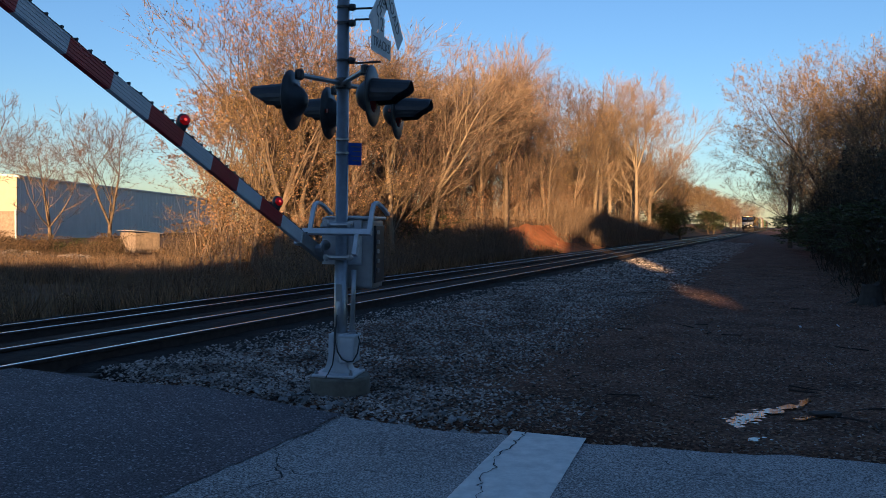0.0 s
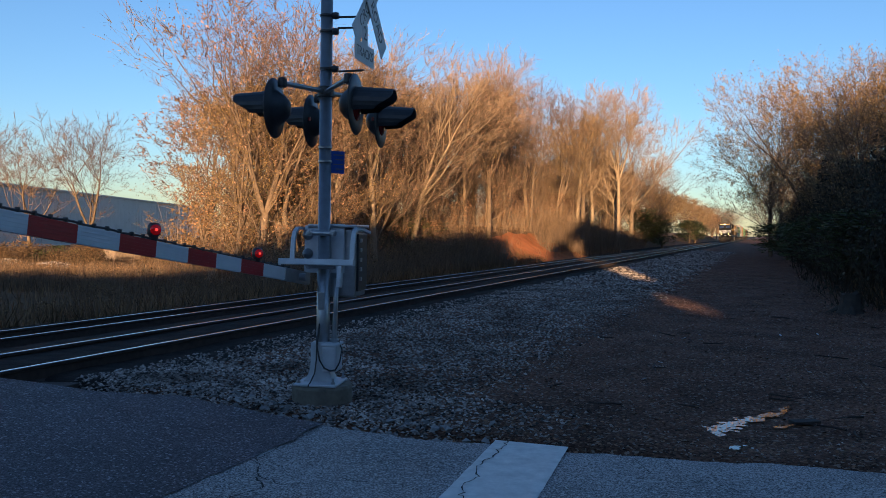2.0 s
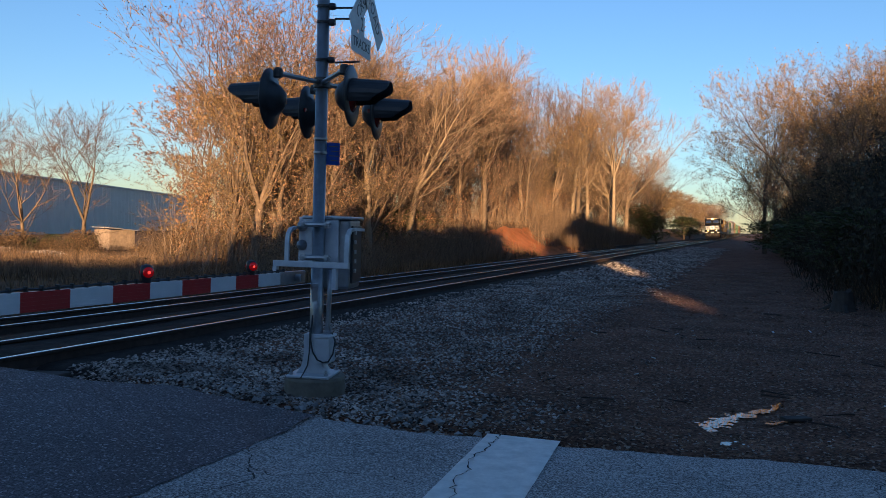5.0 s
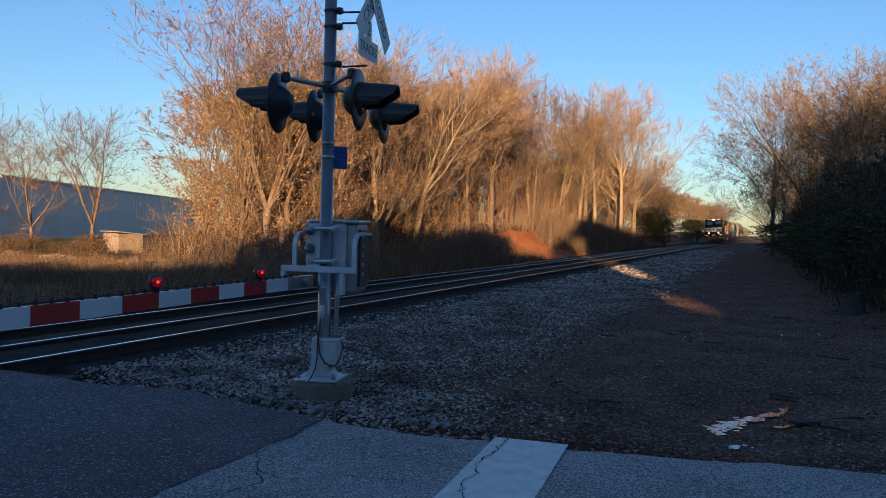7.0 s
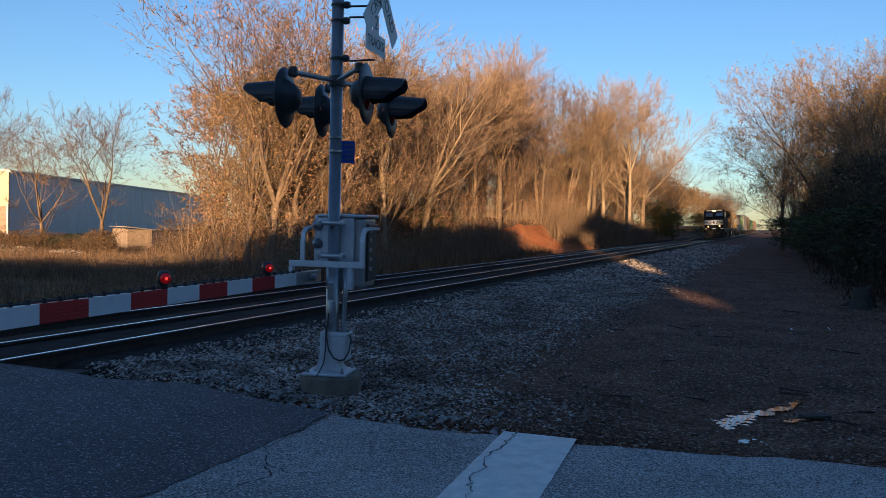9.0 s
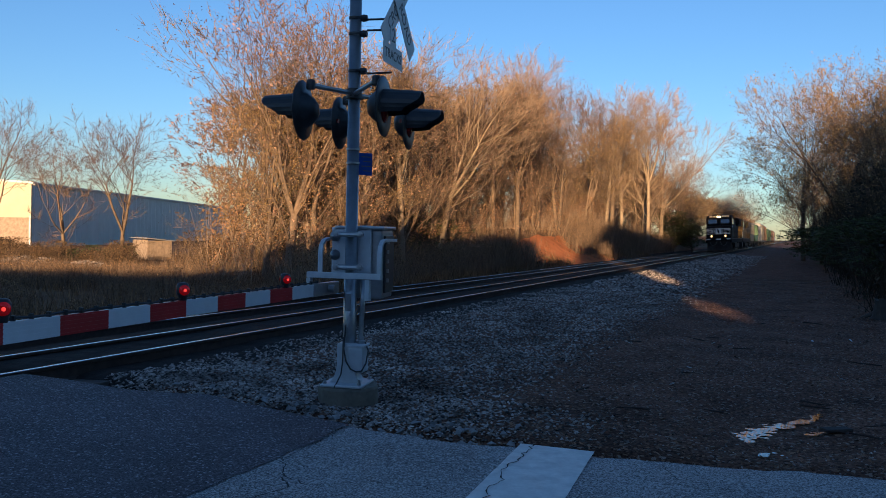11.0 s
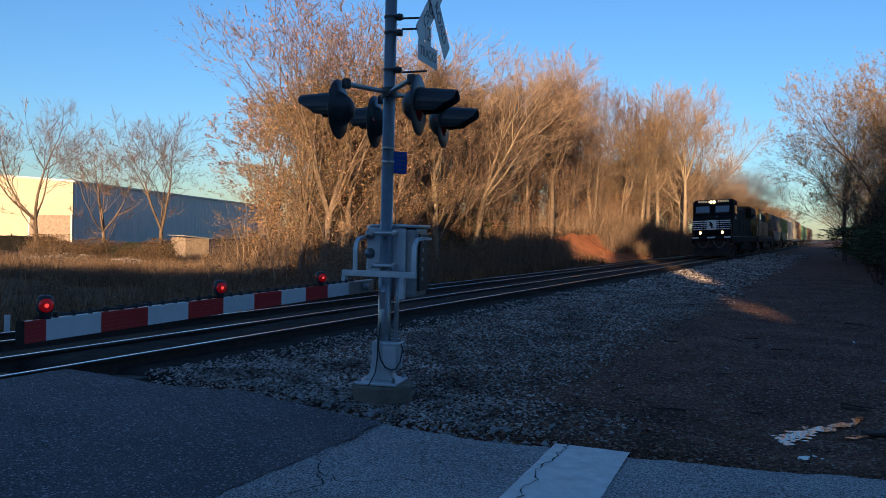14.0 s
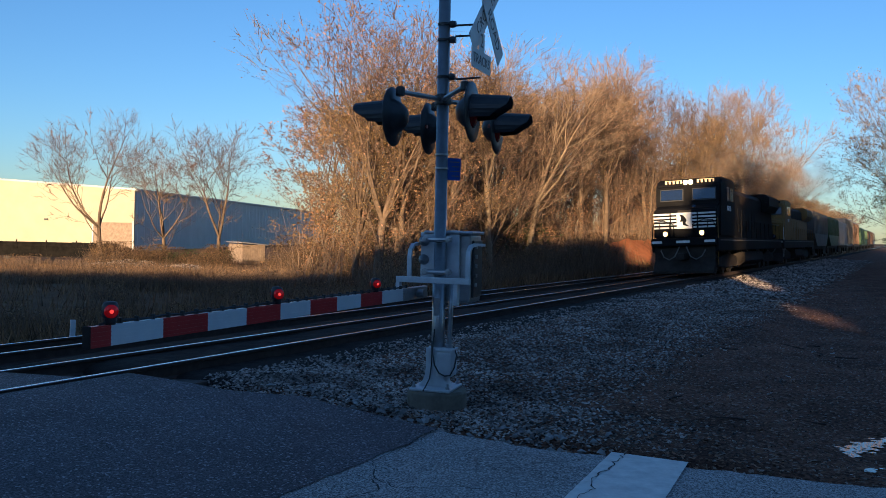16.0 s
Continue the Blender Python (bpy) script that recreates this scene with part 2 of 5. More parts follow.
def prism(outline, depth, axis="y", start=0.0):
    """An outline in two axes pushed along the third."""
    bm = bmesh.new()
    def at(a, b, d):
        return {"y": (a, d, b), "x": (d, a, b), "z": (a, b, d)}[axis]
    f = [bm.verts.new(at(a, b, start)) for a, b in outline]
    g = [bm.verts.new(at(a, b, start + depth)) for a, b in outline]
    bm.faces.new(f)
    bm.faces.new(g[::-1])
    for i in range(len(f)):
        bm.faces.new((f[i], g[i], g[(i + 1) % len(g)], f[(i + 1) % len(f)]))
    bmesh.ops.recalc_face_normals(bm, faces=bm.faces)
    return bm


def from_lists(name, verts, faces, material, smooth=False):
    me = bpy.data.meshes.new(name)
    me.from_pydata(verts, [], faces)
    if smooth:
        me.polygons.foreach_set("use_smooth", [True] * len(me.polygons))
    for m in material if isinstance(material, (list, tuple)) else [material]:
        me.materials.append(m)
    return me


# ---- ground ----
def ss(a, b, x):
    t = min(1.0, max(0.0, (x - a) / (b - a)))
    return t * t * (3 - 2 * t)


ROAD_EDGE = 6.55


def ground_z(u, v):
    z = -0.06
    z += 0.10 * ss(3.6, 6.3, v)                     # ballast shoulder up to the near track
    z -= 0.12 * ss(9.0, 10.6, v)
    z -= 0.28 * ss(9.5, 12.0, v)
    z -= 0.5 * ss(13.6, 17.0, v)
    z += 0.35 * ss(18.0, 26.0, v) * (1 - ss(20, 45, u))
    cut = ss(40.0, 62.0, u) * (1 - ss(300.0, 380.0, u))
    z += cut * (0.5 * ss(13.5, 15.5, v) + 2.4 * ss(14.4, 19.5, v)) * (1 - ss(26, 36, v))
    z += 0.5 * ss(-1.0, -7.0, v) * ss(9, 20, u) + 1.0 * ss(-4.0, -16.0, v) * ss(9, 20, u)
    amp = 0.05 if v < 3.5 else 0.03
    if v > 15:
        amp = 0.22
    z += amp * noise.noise((u * 0.45, v * 0.45, 0.3)) + amp * 0.5 * noise.noise((u * 1.7, v * 1.7, 4.3))
    z = z + (-0.135 - z) * math.exp(-(((u - 8.7) / 1.5) ** 2 + ((v - 0.0) / 0.75) ** 2) ** 2)   # the puddle's hollow
    road = (1 - ss(ROAD_EDGE - 0.1, ROAD_EDGE + 0.45, u)) * ss(-9, -7, u)
    return z * (1 - road) + (min(z, road_z(v)) - 0.25) * road


def road_z(v):
    return 0.165 * ss(2.6, 7.2, v) - 0.09 * ss(8.0, 9.6, v) - 0.25 * ss(9.4, 11.6, v) - 0.1 * ss(11.8, 13, v) - 0.3 * ss(14, 22, v)


def axis_steps(marks):
    out = []
    for a, b, step in marks:
        k = max(1, round((b - a) / step))
        out += [a + (b - a) * i / k for i in range(k)]
    return out + [marks[-1][1]]


us = axis_steps([(-1600, -200, 140), (-200, -20, 12), (-20, -8, 2), (-8, 6, 1.0), (6, 16, 0.22), (16, 34, 0.45), (34, 90, 1.1), (90, 260, 4), (260, 420, 12), (420, 2400, 140)])
vs = axis_steps([(-1600, -200, 140), (-200, -24, 12), (-24, -6, 1.2), (-6, 6.5, 0.25), (6.5, 14, 0.4), (14, 24, 0.6), (24, 60, 3), (60, 200, 14), (200, 1600, 140)])
verts = [P(u, v, ground_z(u, v)) for u in us for v in vs]
nv = len(vs)
faces = [(i * nv + j, i * nv + j + 1, (i + 1) * nv + j + 1, (i + 1) * nv + j) for i in range(len(us) - 1) for j in range(nv - 1)]
me = from_lists("ground", verts, faces, [M_DIRT, M_CLAY, M_FIELD, M_BED], True)
idx = []
for i in range(len(us) - 1):
    for j in range(nv - 1):
        u, v = us[i], vs[j]
        k = 0
        if 50 < u < 71 and 13.9 < v < 17.6:
            k = 1
        elif v > 14:
            k = 2
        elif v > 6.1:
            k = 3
        idx.append(k)
me.polygons.foreach_set("material_index", idx)
tagged(new("ground", me), "dark dirt and gravel ground beside the railway", "ground", kind="structure")


def road_sheet(name, edge_fn, v0, v1, u_low, lift, material, label, step=0.3):
    vv = axis_steps([(v0, v1, step)])
    verts, faces = [], []
    n = 7
    for v in vv:
        e = edge_fn(v)
        lo = u_low(v) if callable(u_low) else u_low
        for k in range(n):
            u = lo + (e - lo) * (k / (n - 1)) ** 0.5
            verts.append(P(u, v, road_z(v) + lift - (0.0 if k < n - 1 else 0.015)))
        verts.append(P(e + 0.03, v, road_z(v) + lift - 0.16))
    w = n + 1
    for i in range(len(vv) - 1):
        for k in range(n):
            faces.append((i * w + k, (i + 1) * w + k, (i + 1) * w + k + 1, i * w + k + 1))
    me = from_lists(name, verts, faces, material)
    return tagged(new(name, me), label, "road", kind="structure")


def road_edge(v):
    e = ROAD_EDGE + 0.09 * noise.noise((v * 1.3, 0.2, 7)) + 0.05 * noise.noise((v * 5.0, 3.2, 7)) + 0.012 * math.sin(v * 31)
    e += float(np.interp(v, (2.5, 3.24, 4.05, 5.15, 6.13, 7.1), (0.0, 0.06, 0.13, 0.17, -0.13, -0.30)))
    return e + 0.22 * ss(1.2, -0.8, v) - 0.28 * ss(0.0, 3.2, v) - 0.35 * ss(5.5, 7.2, v)


road_sheet("road", road_edge, -60, 7.22, -5.2, 0.0, M_OLD_ASPHALT, "worn grey asphalt road with cracks up to the railway", 0.12)
road_sheet("road_beyond", lambda v: 5.9, 13.0, 60, -5.2, 0.0, M_OLD_ASPHALT, "worn grey asphalt road beyond the railway", 1.0)


def tracks():
    tie_me = bm_mesh("tie", box(-0.115, -1.3, -0.18, 0.115, 1.3, 0.0, 0.012), M_TIE)
    for name, v0, v1, z0, z1, group in (("near_track", 7.33, 8.765, 0.18, 0.095, "near"), ("far_track", 11.3, 12.73, -0.12, -0.214, "far")):
        tr = thing(name, Matrix(), "railway track with polished rails on dark timber ties", "railway track", "railway tracks", "structure")
        tilt = math.degrees(math.atan2(z1 - z0, v1 - v0))
        for v, z in ((v0, z0), (v1, z1)):
            prof = [(-0.07, -0.185), (0.07, -0.185), (0.07, -0.172), (0.012, -0.155), (0.010, -0.045), (0.034, -0.035), (0.036, -0.004), (-0.036, -0.004), (-0.034, -0.035), (-0.010, -0.045), (-0.012, -0.155), (-0.07, -0.172)]
            bm = prism(prof, 700.0, "x", -60.0)
            bmesh.ops.transform(bm, matrix=track_pose(0, v, z), verts=bm.verts)
            part("rail", bm, M_RAIL, tr, "rusty steel rail")
            bm = prism([(-0.022, -0.006), (0.022, -0.006), (0.018, 0.0), (-0.018, 0.0)], 700.0, "x", -60.0)
            bmesh.ops.transform(bm, matrix=track_pose(0, v, z + 0.001), verts=bm.verts)
            part("rail_head", bm, M_RAIL_TOP, tr, "polished top of a steel rail")
        vm, zm = (v0 + v1) / 2, (z0 + z1) / 2
        for i in range(150):
            u = ROAD_EDGE + 0.2 + i * 0.53
            ob = new("tie", tie_me)
            ob.parent = tr
            ob.matrix_basis = track_pose(u, vm, zm - 0.187, random.uniform(-0.8, 0.8)) @ pose(0, 0, 0, tilt, 0, 0)
        bm = bmesh.new()
        for i in range(200):
            box(-0.115, -1.3, -0.18, 0.115, 1.3, 0.0, 0, bm, track_pose(ROAD_EDGE + 0.2 + (150 + i) * 0.53, vm, zm - 0.187) @ pose(0, 0, 0, tilt, 0, 0))
        tagged(part("far_ties", bm, M_TIE, tr), kind="stuff")
    # asphalt between the rails at the crossing
    for name, v0, v1 in (("crossing_panel", 7.42, 8.68), ("crossing_panel", 8.86, 11.2), ("crossing_panel", 11.38, 12.65), ("crossing_panel", 12.82, 13.1)):
        zz = lambda v: float(np.interp(v, (7.33, 8.765, 11.3, 12.73), (0.18, 0.095, -0.12, -0.214)))
        prof = [(v0, zz(v0) - 0.01), (v1, zz(v1) - 0.01), (v1, zz(v1) - 0.25), (v0, zz(v0) - 0.25)]
        bm = prism(prof, 10.9, "x", -5.2)
        bmesh.ops.transform(bm, matrix=track_pose(0, 0, 0), verts=bm.verts)
        tagged(new(name, bm_mesh(name, bm, M_NEW_ASPHALT)), "dark asphalt panel between the rails of the crossing", "road", kind="structure")


tracks()


def patch_edge(u):
    return 3.45 + 0.05 * noise.noise((u * 2.3, 1.0, 2.0)) + 0.03 * noise.noise((u * 7.0, 4.0, 2.0)) + 0.10 * ss(5.6, 6.4, u)


def road_details():
    verts, faces = [], []
    uu = axis_steps([(-5.0, 3.0, 0.5), (3.0, 6.22, 0.08)])
    n = 16
    for u in uu:
        e = patch_edge(u)
        for k in range(n + 1):
            v = e + (7.2 - e) * k / n
            uk = u if u < 6.2 else road_edge(v) - 0.02
            verts.append(P(uk, v, road_z(v) + 0.007))
    for i in range(len(uu) - 1):
        for k in range(n):
            faces.append((i * (n + 1) + k, i * (n + 1) + k + 1, (i + 1) * (n + 1) + k + 1, (i + 1) * (n + 1) + k))
    tagged(new("road_patch", from_lists("road_patch", verts, faces, M_NEW_ASPHALT)), "darker patch of newer asphalt before the rails", "road", kind="structure")
    # the stop line, with a crack that runs through it
    line = thing("stop_line", Matrix(), "worn white painted stop line across the lane", "road marking", kind="structure")
    verts, faces = [], []
    uu = axis_steps([(-4.0, 6.47, 0.11)])
    rnd = random.Random(4)
    for i, u in enumerate(uu):
        j0, j1 = rnd.uniform(-0.002, 0.002), rnd.uniform(-0.002, 0.002)
        for v in (1.40 + j0, 1.6, 1.8, 2.0 + j1):
            verts.append(P(u + (0.05 * (2.0 - v) if i == len(uu) - 1 else 0), v - 0.07 * (6.5 - u), 0.004))
    for i in range(len(uu) - 1):
        for k in range(3):
            faces.append((i * 4 + k, i * 4 + k + 1, (i + 1) * 4 + k + 1, (i + 1) * 4 + k))
    ob = new("paint", from_lists("paint", verts, faces, M_PAINT))
    ob.parent = line
    crack_verts, crack_faces = [], []

    def crack(points, width, z):
        rnd = random.Random(int(points[0][0] * 100))
        fine = []
        for (u0, v0), (u1, v1) in zip(points, points[1:]):
            k = max(2, int(math.hypot(u1 - u0, v1 - v0) / 0.04))
            for i in range(k):
                t = i / k
                fine.append((u0 + (u1 - u0) * t + rnd.gauss(0, 0.012), v0 + (v1 - v0) * t + rnd.gauss(0, 0.012)))
        fine.append(points[-1])
        base = len(crack_verts)
        for i, (u, v) in enumerate(fine):
            a, b = fine[max(i - 1, 0)], fine[min(i + 1, len(fine) - 1)]
            d = Vector((b[0] - a[0], b[1] - a[1])).normalized()
            w = width * rnd.uniform(0.2, 1.0)
            for s in (-1, 1):
                crack_verts.append(P(u - d.y * w * s, v + d.x * w * s, road_z(v) + z))
        for i in range(len(fine) - 1):
            crack_faces.append((base + 2 * i, base + 2 * i + 1, base + 2 * i + 3, base + 2 * i + 2))

    crack([(6.5, 1.9), (6.05, 1.86), (5.68, 1.9), (5.45, 1.80), (5.24, 1.84), (4.9, 1.72), (4.2, 1.75), (3.0, 1.6)], 0.007, 0.008)
    crack([(6.3, 3.5), (5.68, 3.42), (5.14, 3.40), (4.8, 3.16), (4.72, 2.89), (4.98, 2.61), (5.05, 2.2), (4.98, 2.03)], 0.006, 0.012)
    crack([(4.8, 3.16), (4.6, 2.99), (4.3, 3.1), (3.9, 3.3)], 0.008, 0.012)
    crack([(5.14, 3.4), (5.4, 3.2), (5.3, 2.8), (5.6, 2.4), (5.5, 2.05)], 0.004, 0.012)
    crack([(6.35, 2.9), (6.0, 2.6), (6.05, 2.1)], 0.004, 0.012)
    crack([(6.4, 0.9), (6.0, 0.7), (5.9, 0.2), (5.5, -0.2)], 0.004, 0.012)
    crack([(6.5, -0.9), (6.1, -0.8), (5.9, -0.95)], 0.006, 0.012)
    crack([(5.9, 7.0), (5.6, 6.2), (5.85, 5.5), (5.5, 4.8), (5.6, 4.2)], 0.006, 0.014)
    crack([(4.4, 7.0), (4.6, 5.8), (4.1, 5.0)], 0.005, 0.014)
    tagged(new("road_cracks", from_lists("road_cracks", crack_verts, crack_faces, M_CRACK)), "fine dark cracks in the old asphalt", "cracks", kind="stuff")


road_details()


def puddle(name, line, level, seed, step=0.013):
    """Standing water along a line of (u, v, half width), its shore broken by the lumpy ground."""
    verts, faces, at = [], [], {}
    u0, u1 = min(p[0] for p in line) - 0.4, max(p[0] for p in line) + 0.4
    v0, v1 = min(p[1] for p in line) - 0.4, max(p[1] for p in line) + 0.4

    def corner(i, j):
        if (i, j) not in at:
            at[i, j] = len(verts)
            verts.append(P(u0 + i * step, v0 + j * step, level))
        return at[i, j]

    for i in range(int((u1 - u0) / step)):
        for j in range(int((v1 - v0) / step)):
            u, v = u0 + (i + 0.5) * step, v0 + (j + 0.5) * step
            best = -9.0
            for (a, b, w), (c, d, x) in zip(line, line[1:]):
                t = min(1.0, max(0.0, ((u - a) * (c - a) + (v - b) * (d - b)) / ((c - a) ** 2 + (d - b) ** 2)))
                best = max(best, (w + (x - w) * t) - math.hypot(u - a - (c - a) * t, v - b - (d - b) * t))
            if best + 0.09 * noise.noise((u * 4.5, v * 4.5, seed)) + 0.10 * noise.noise((u * 15, v * 15, seed + 5)) > 0.0:
                faces.append((corner(i, j), corner(i + 1, j), corner(i + 1, j + 1), corner(i, j + 1)))
    tagged(new(name, from_lists(name, verts, faces, M_WATER)), "shallow rain puddle reflecting the sky", "puddle", kind="structure")


puddle("puddle", [(8.0, 0.43, 0.085), (8.2, 0.33, 0.10), (8.75, 0.08, 0.065), (9.3, -0.26, 0.03), (10.6, -0.52, 0.012)], -0.116, 1.0)
puddle("puddle", [(8.55, -0.2, 0.0), (8.8, -0.42, 0.035), (9.0, -0.7, 0.0)], -0.116, 9.0)
puddle("puddle", [(7.25, 0.26, 0.015), (7.36, 0.19, 0.03), (7.42, 0.05, 0.0)], -0.072, 4.0)


# ---- trees ----
def tree_meshes(seed, height, leaf_mat_, leaves, leaf_size, bark, stem=0.36, open_angle=(14, 32), forks=(2, 3), shoots=2, low_limbs=6, reach=1.0, rise=0.16, twig_w=0.013, twigs=5, girth=1.0, twig_mat=None):
    """A forking trunk whose limbs split again and again into fine twigs with small leaves."""
    rnd = random.Random(seed)
    tv, tf, cv, cf, cm = [], [], [], [], []
    tips = []
    lengths = (stem, 0.27 * reach, 0.20 * reach, 0.145 * reach, 0.09 * reach, 0.045)

    def seg(vs_, fs_, pts, rad, sides):
        base = len(vs_)
        ref = None
        for i, p in enumerate(pts):
            d = (pts[min(i + 1, len(pts) - 1)] - pts[max(i - 1, 0)]).normalized()
            a = d.orthogonal().normalized() if ref is None else (ref - d * ref.dot(d)).normalized()
            ref = a
            b = d.cross(a)
            for k in range(sides):
                w = 2 * math.pi * k / sides
                vs_.append(p + (a * math.cos(w) + b * math.sin(w)) * rad[i])
        for i in range(len(pts) - 1):
            for k in range(sides):
                fs_.append((base + i * sides + k, base + i * sides + (k + 1) % sides, base + (i + 1) * sides + (k + 1) % sides, base + (i + 1) * sides + k))

    def turned(ax, ang):
        side = ax.orthogonal().normalized()
        side.rotate(Matrix.Rotation(rnd.uniform(0, 2 * math.pi), 3, ax))
        return (ax * math.cos(ang) + side * math.sin(ang)).normalized()

    def grow(p, d, radius, level, part_of=1.0):
        length = height * lengths[level] * part_of * rnd.uniform(0.75, 1.2)
        n = (5, 4, 3, 2, 1)[level]
        wob = (0.05, 0.13, 0.18, 0.24, 0.2)[level]
        pts, rad = [p], [radius]
        q, e = p.copy(), d.copy()
        end = radius * (0.72 if level == 0 else 0.5)
        for i in range(n):
            e = (e + Vector((rnd.uniform(-wob, wob), rnd.uniform(-wob, wob), rnd.uniform(-wob, wob) * 0.5 + (rise if level else 0.03)))).normalized()
            q = q + e * (length / n)
            pts.append(q)
            rad.append(radius + (end - radius) * (i + 1) / n)
        if level <= 2:
            seg(tv, tf, pts, rad, (7, 5, 4)[level])
        else:
            nf = len(cf)
            if level == 3:
                seg(cv, cf, pts, rad, 3)
            else:
                a = e.orthogonal().normalized() * radius
                b = e.cross(a)
                i = len(cv)
                cv.extend([p + a, p - a * 0.5 + b * 0.87, p - a * 0.5 - b * 0.87, q])
                cf.extend([(i, i + 1, i + 3), (i + 1, i + 2, i + 3), (i + 2, i, i + 3)])
            cm.extend([0] * (len(cf) - nf))
        if level == 4:
            for k in range(twigs):
                o = pts[0].lerp(pts[-1], rnd.uniform(0.1, 1.0))
                t = turned(e, radians(rnd.uniform(8, 55)))
                t.z += rise
                tip = o + t * height * lengths[5] * rnd.uniform(0.5, 1.25)
                w = t.orthogonal().normalized()
                w.rotate(Matrix.Rotation(rnd.uniform(0, 6.28), 3, t.normalized()))
                b = len(cv)
                cv.extend([o + w * twig_w, o - w * twig_w, tip])
                cf.append((b, b + 1, b + 2))
                cm.append(0)
                tips.append((o, tip))
            return
        k = rnd.randint(*forks) + (1 if level == 0 else 0)
        for c in range(k):
            ang = radians(rnd.uniform(3, 12) if c == 0 else rnd.uniform(*open_angle))
            grow(pts[-1], turned(e, ang), end * (0.9 if c == 0 else rnd.uniform(0.55, 0.8)), level + 1)
        for c in range(low_limbs if level == 0 else shoots):
            f = rnd.uniform(0.3, 1.0) * n
            i = min(int(f), n - 1)
            o = pts[i].lerp(pts[i + 1], f - i)
            nd = turned((pts[i + 1] - pts[i]).normalized(), radians(rnd.uniform(28, 55)))
            if level == 0:
                grow(o, nd, max(radius * 0.2, 0.02), 2 if c % 2 else 3, 0.9)
            else:
                grow(o, nd, rad[i] * rnd.uniform(0.3, 0.5), level + 1, 0.85)

    grow(Vector((0, 0, -0.2)), Vector((rnd.uniform(-0.05, 0.05), rnd.uniform(-0.05, 0.05), 1)).normalized(), (height * 0.0115 + 0.03) * girth, 0)
    for k in range(leaves):
        o, tip = tips[rnd.randrange(len(tips))]
        o = o.lerp(tip, rnd.uniform(0.2, 1.1)) + Vector((rnd.gauss(0, 0.09), rnd.gauss(0, 0.09), rnd.gauss(0, 0.09)))
        a = Vector((rnd.gauss(0, 1), rnd.gauss(0, 1), rnd.gauss(0, 1))).normalized()
        b = a.orthogonal().normalized()
        s = leaf_size * rnd.uniform(0.6, 1.4)
        base = len(cv)
        cv.extend([o - a * s + b * s * 0.3, o + b * s * 0.9, o + a * s])
        cf.append((base, base + 1, base + 2))
        cm.append(1)
    trunk = from_lists("trunk", tv, tf, bark, True)
    crown = from_lists("crown", cv, cf, [twig_mat or M_TWIG, leaf_mat_])
    crown.polygons.foreach_set("material_index", cm)
    heights = sorted(v.z for v in cv)
    top = heights[int(len(heights) * 0.985)]
    for me in (trunk, crown):          # every kind is drawn at its nominal height
        me.transform(Matrix.Diagonal((1, 1, height / top, 1)))
    return trunk, crown


def make_tree(name, meshes, m, label, group):
    t = thing(name, m, label, "tree", group)
    for n, me in zip(("trunk", "crown"), meshes):
        ob = new(n, me)
        ob.parent = t
    return t


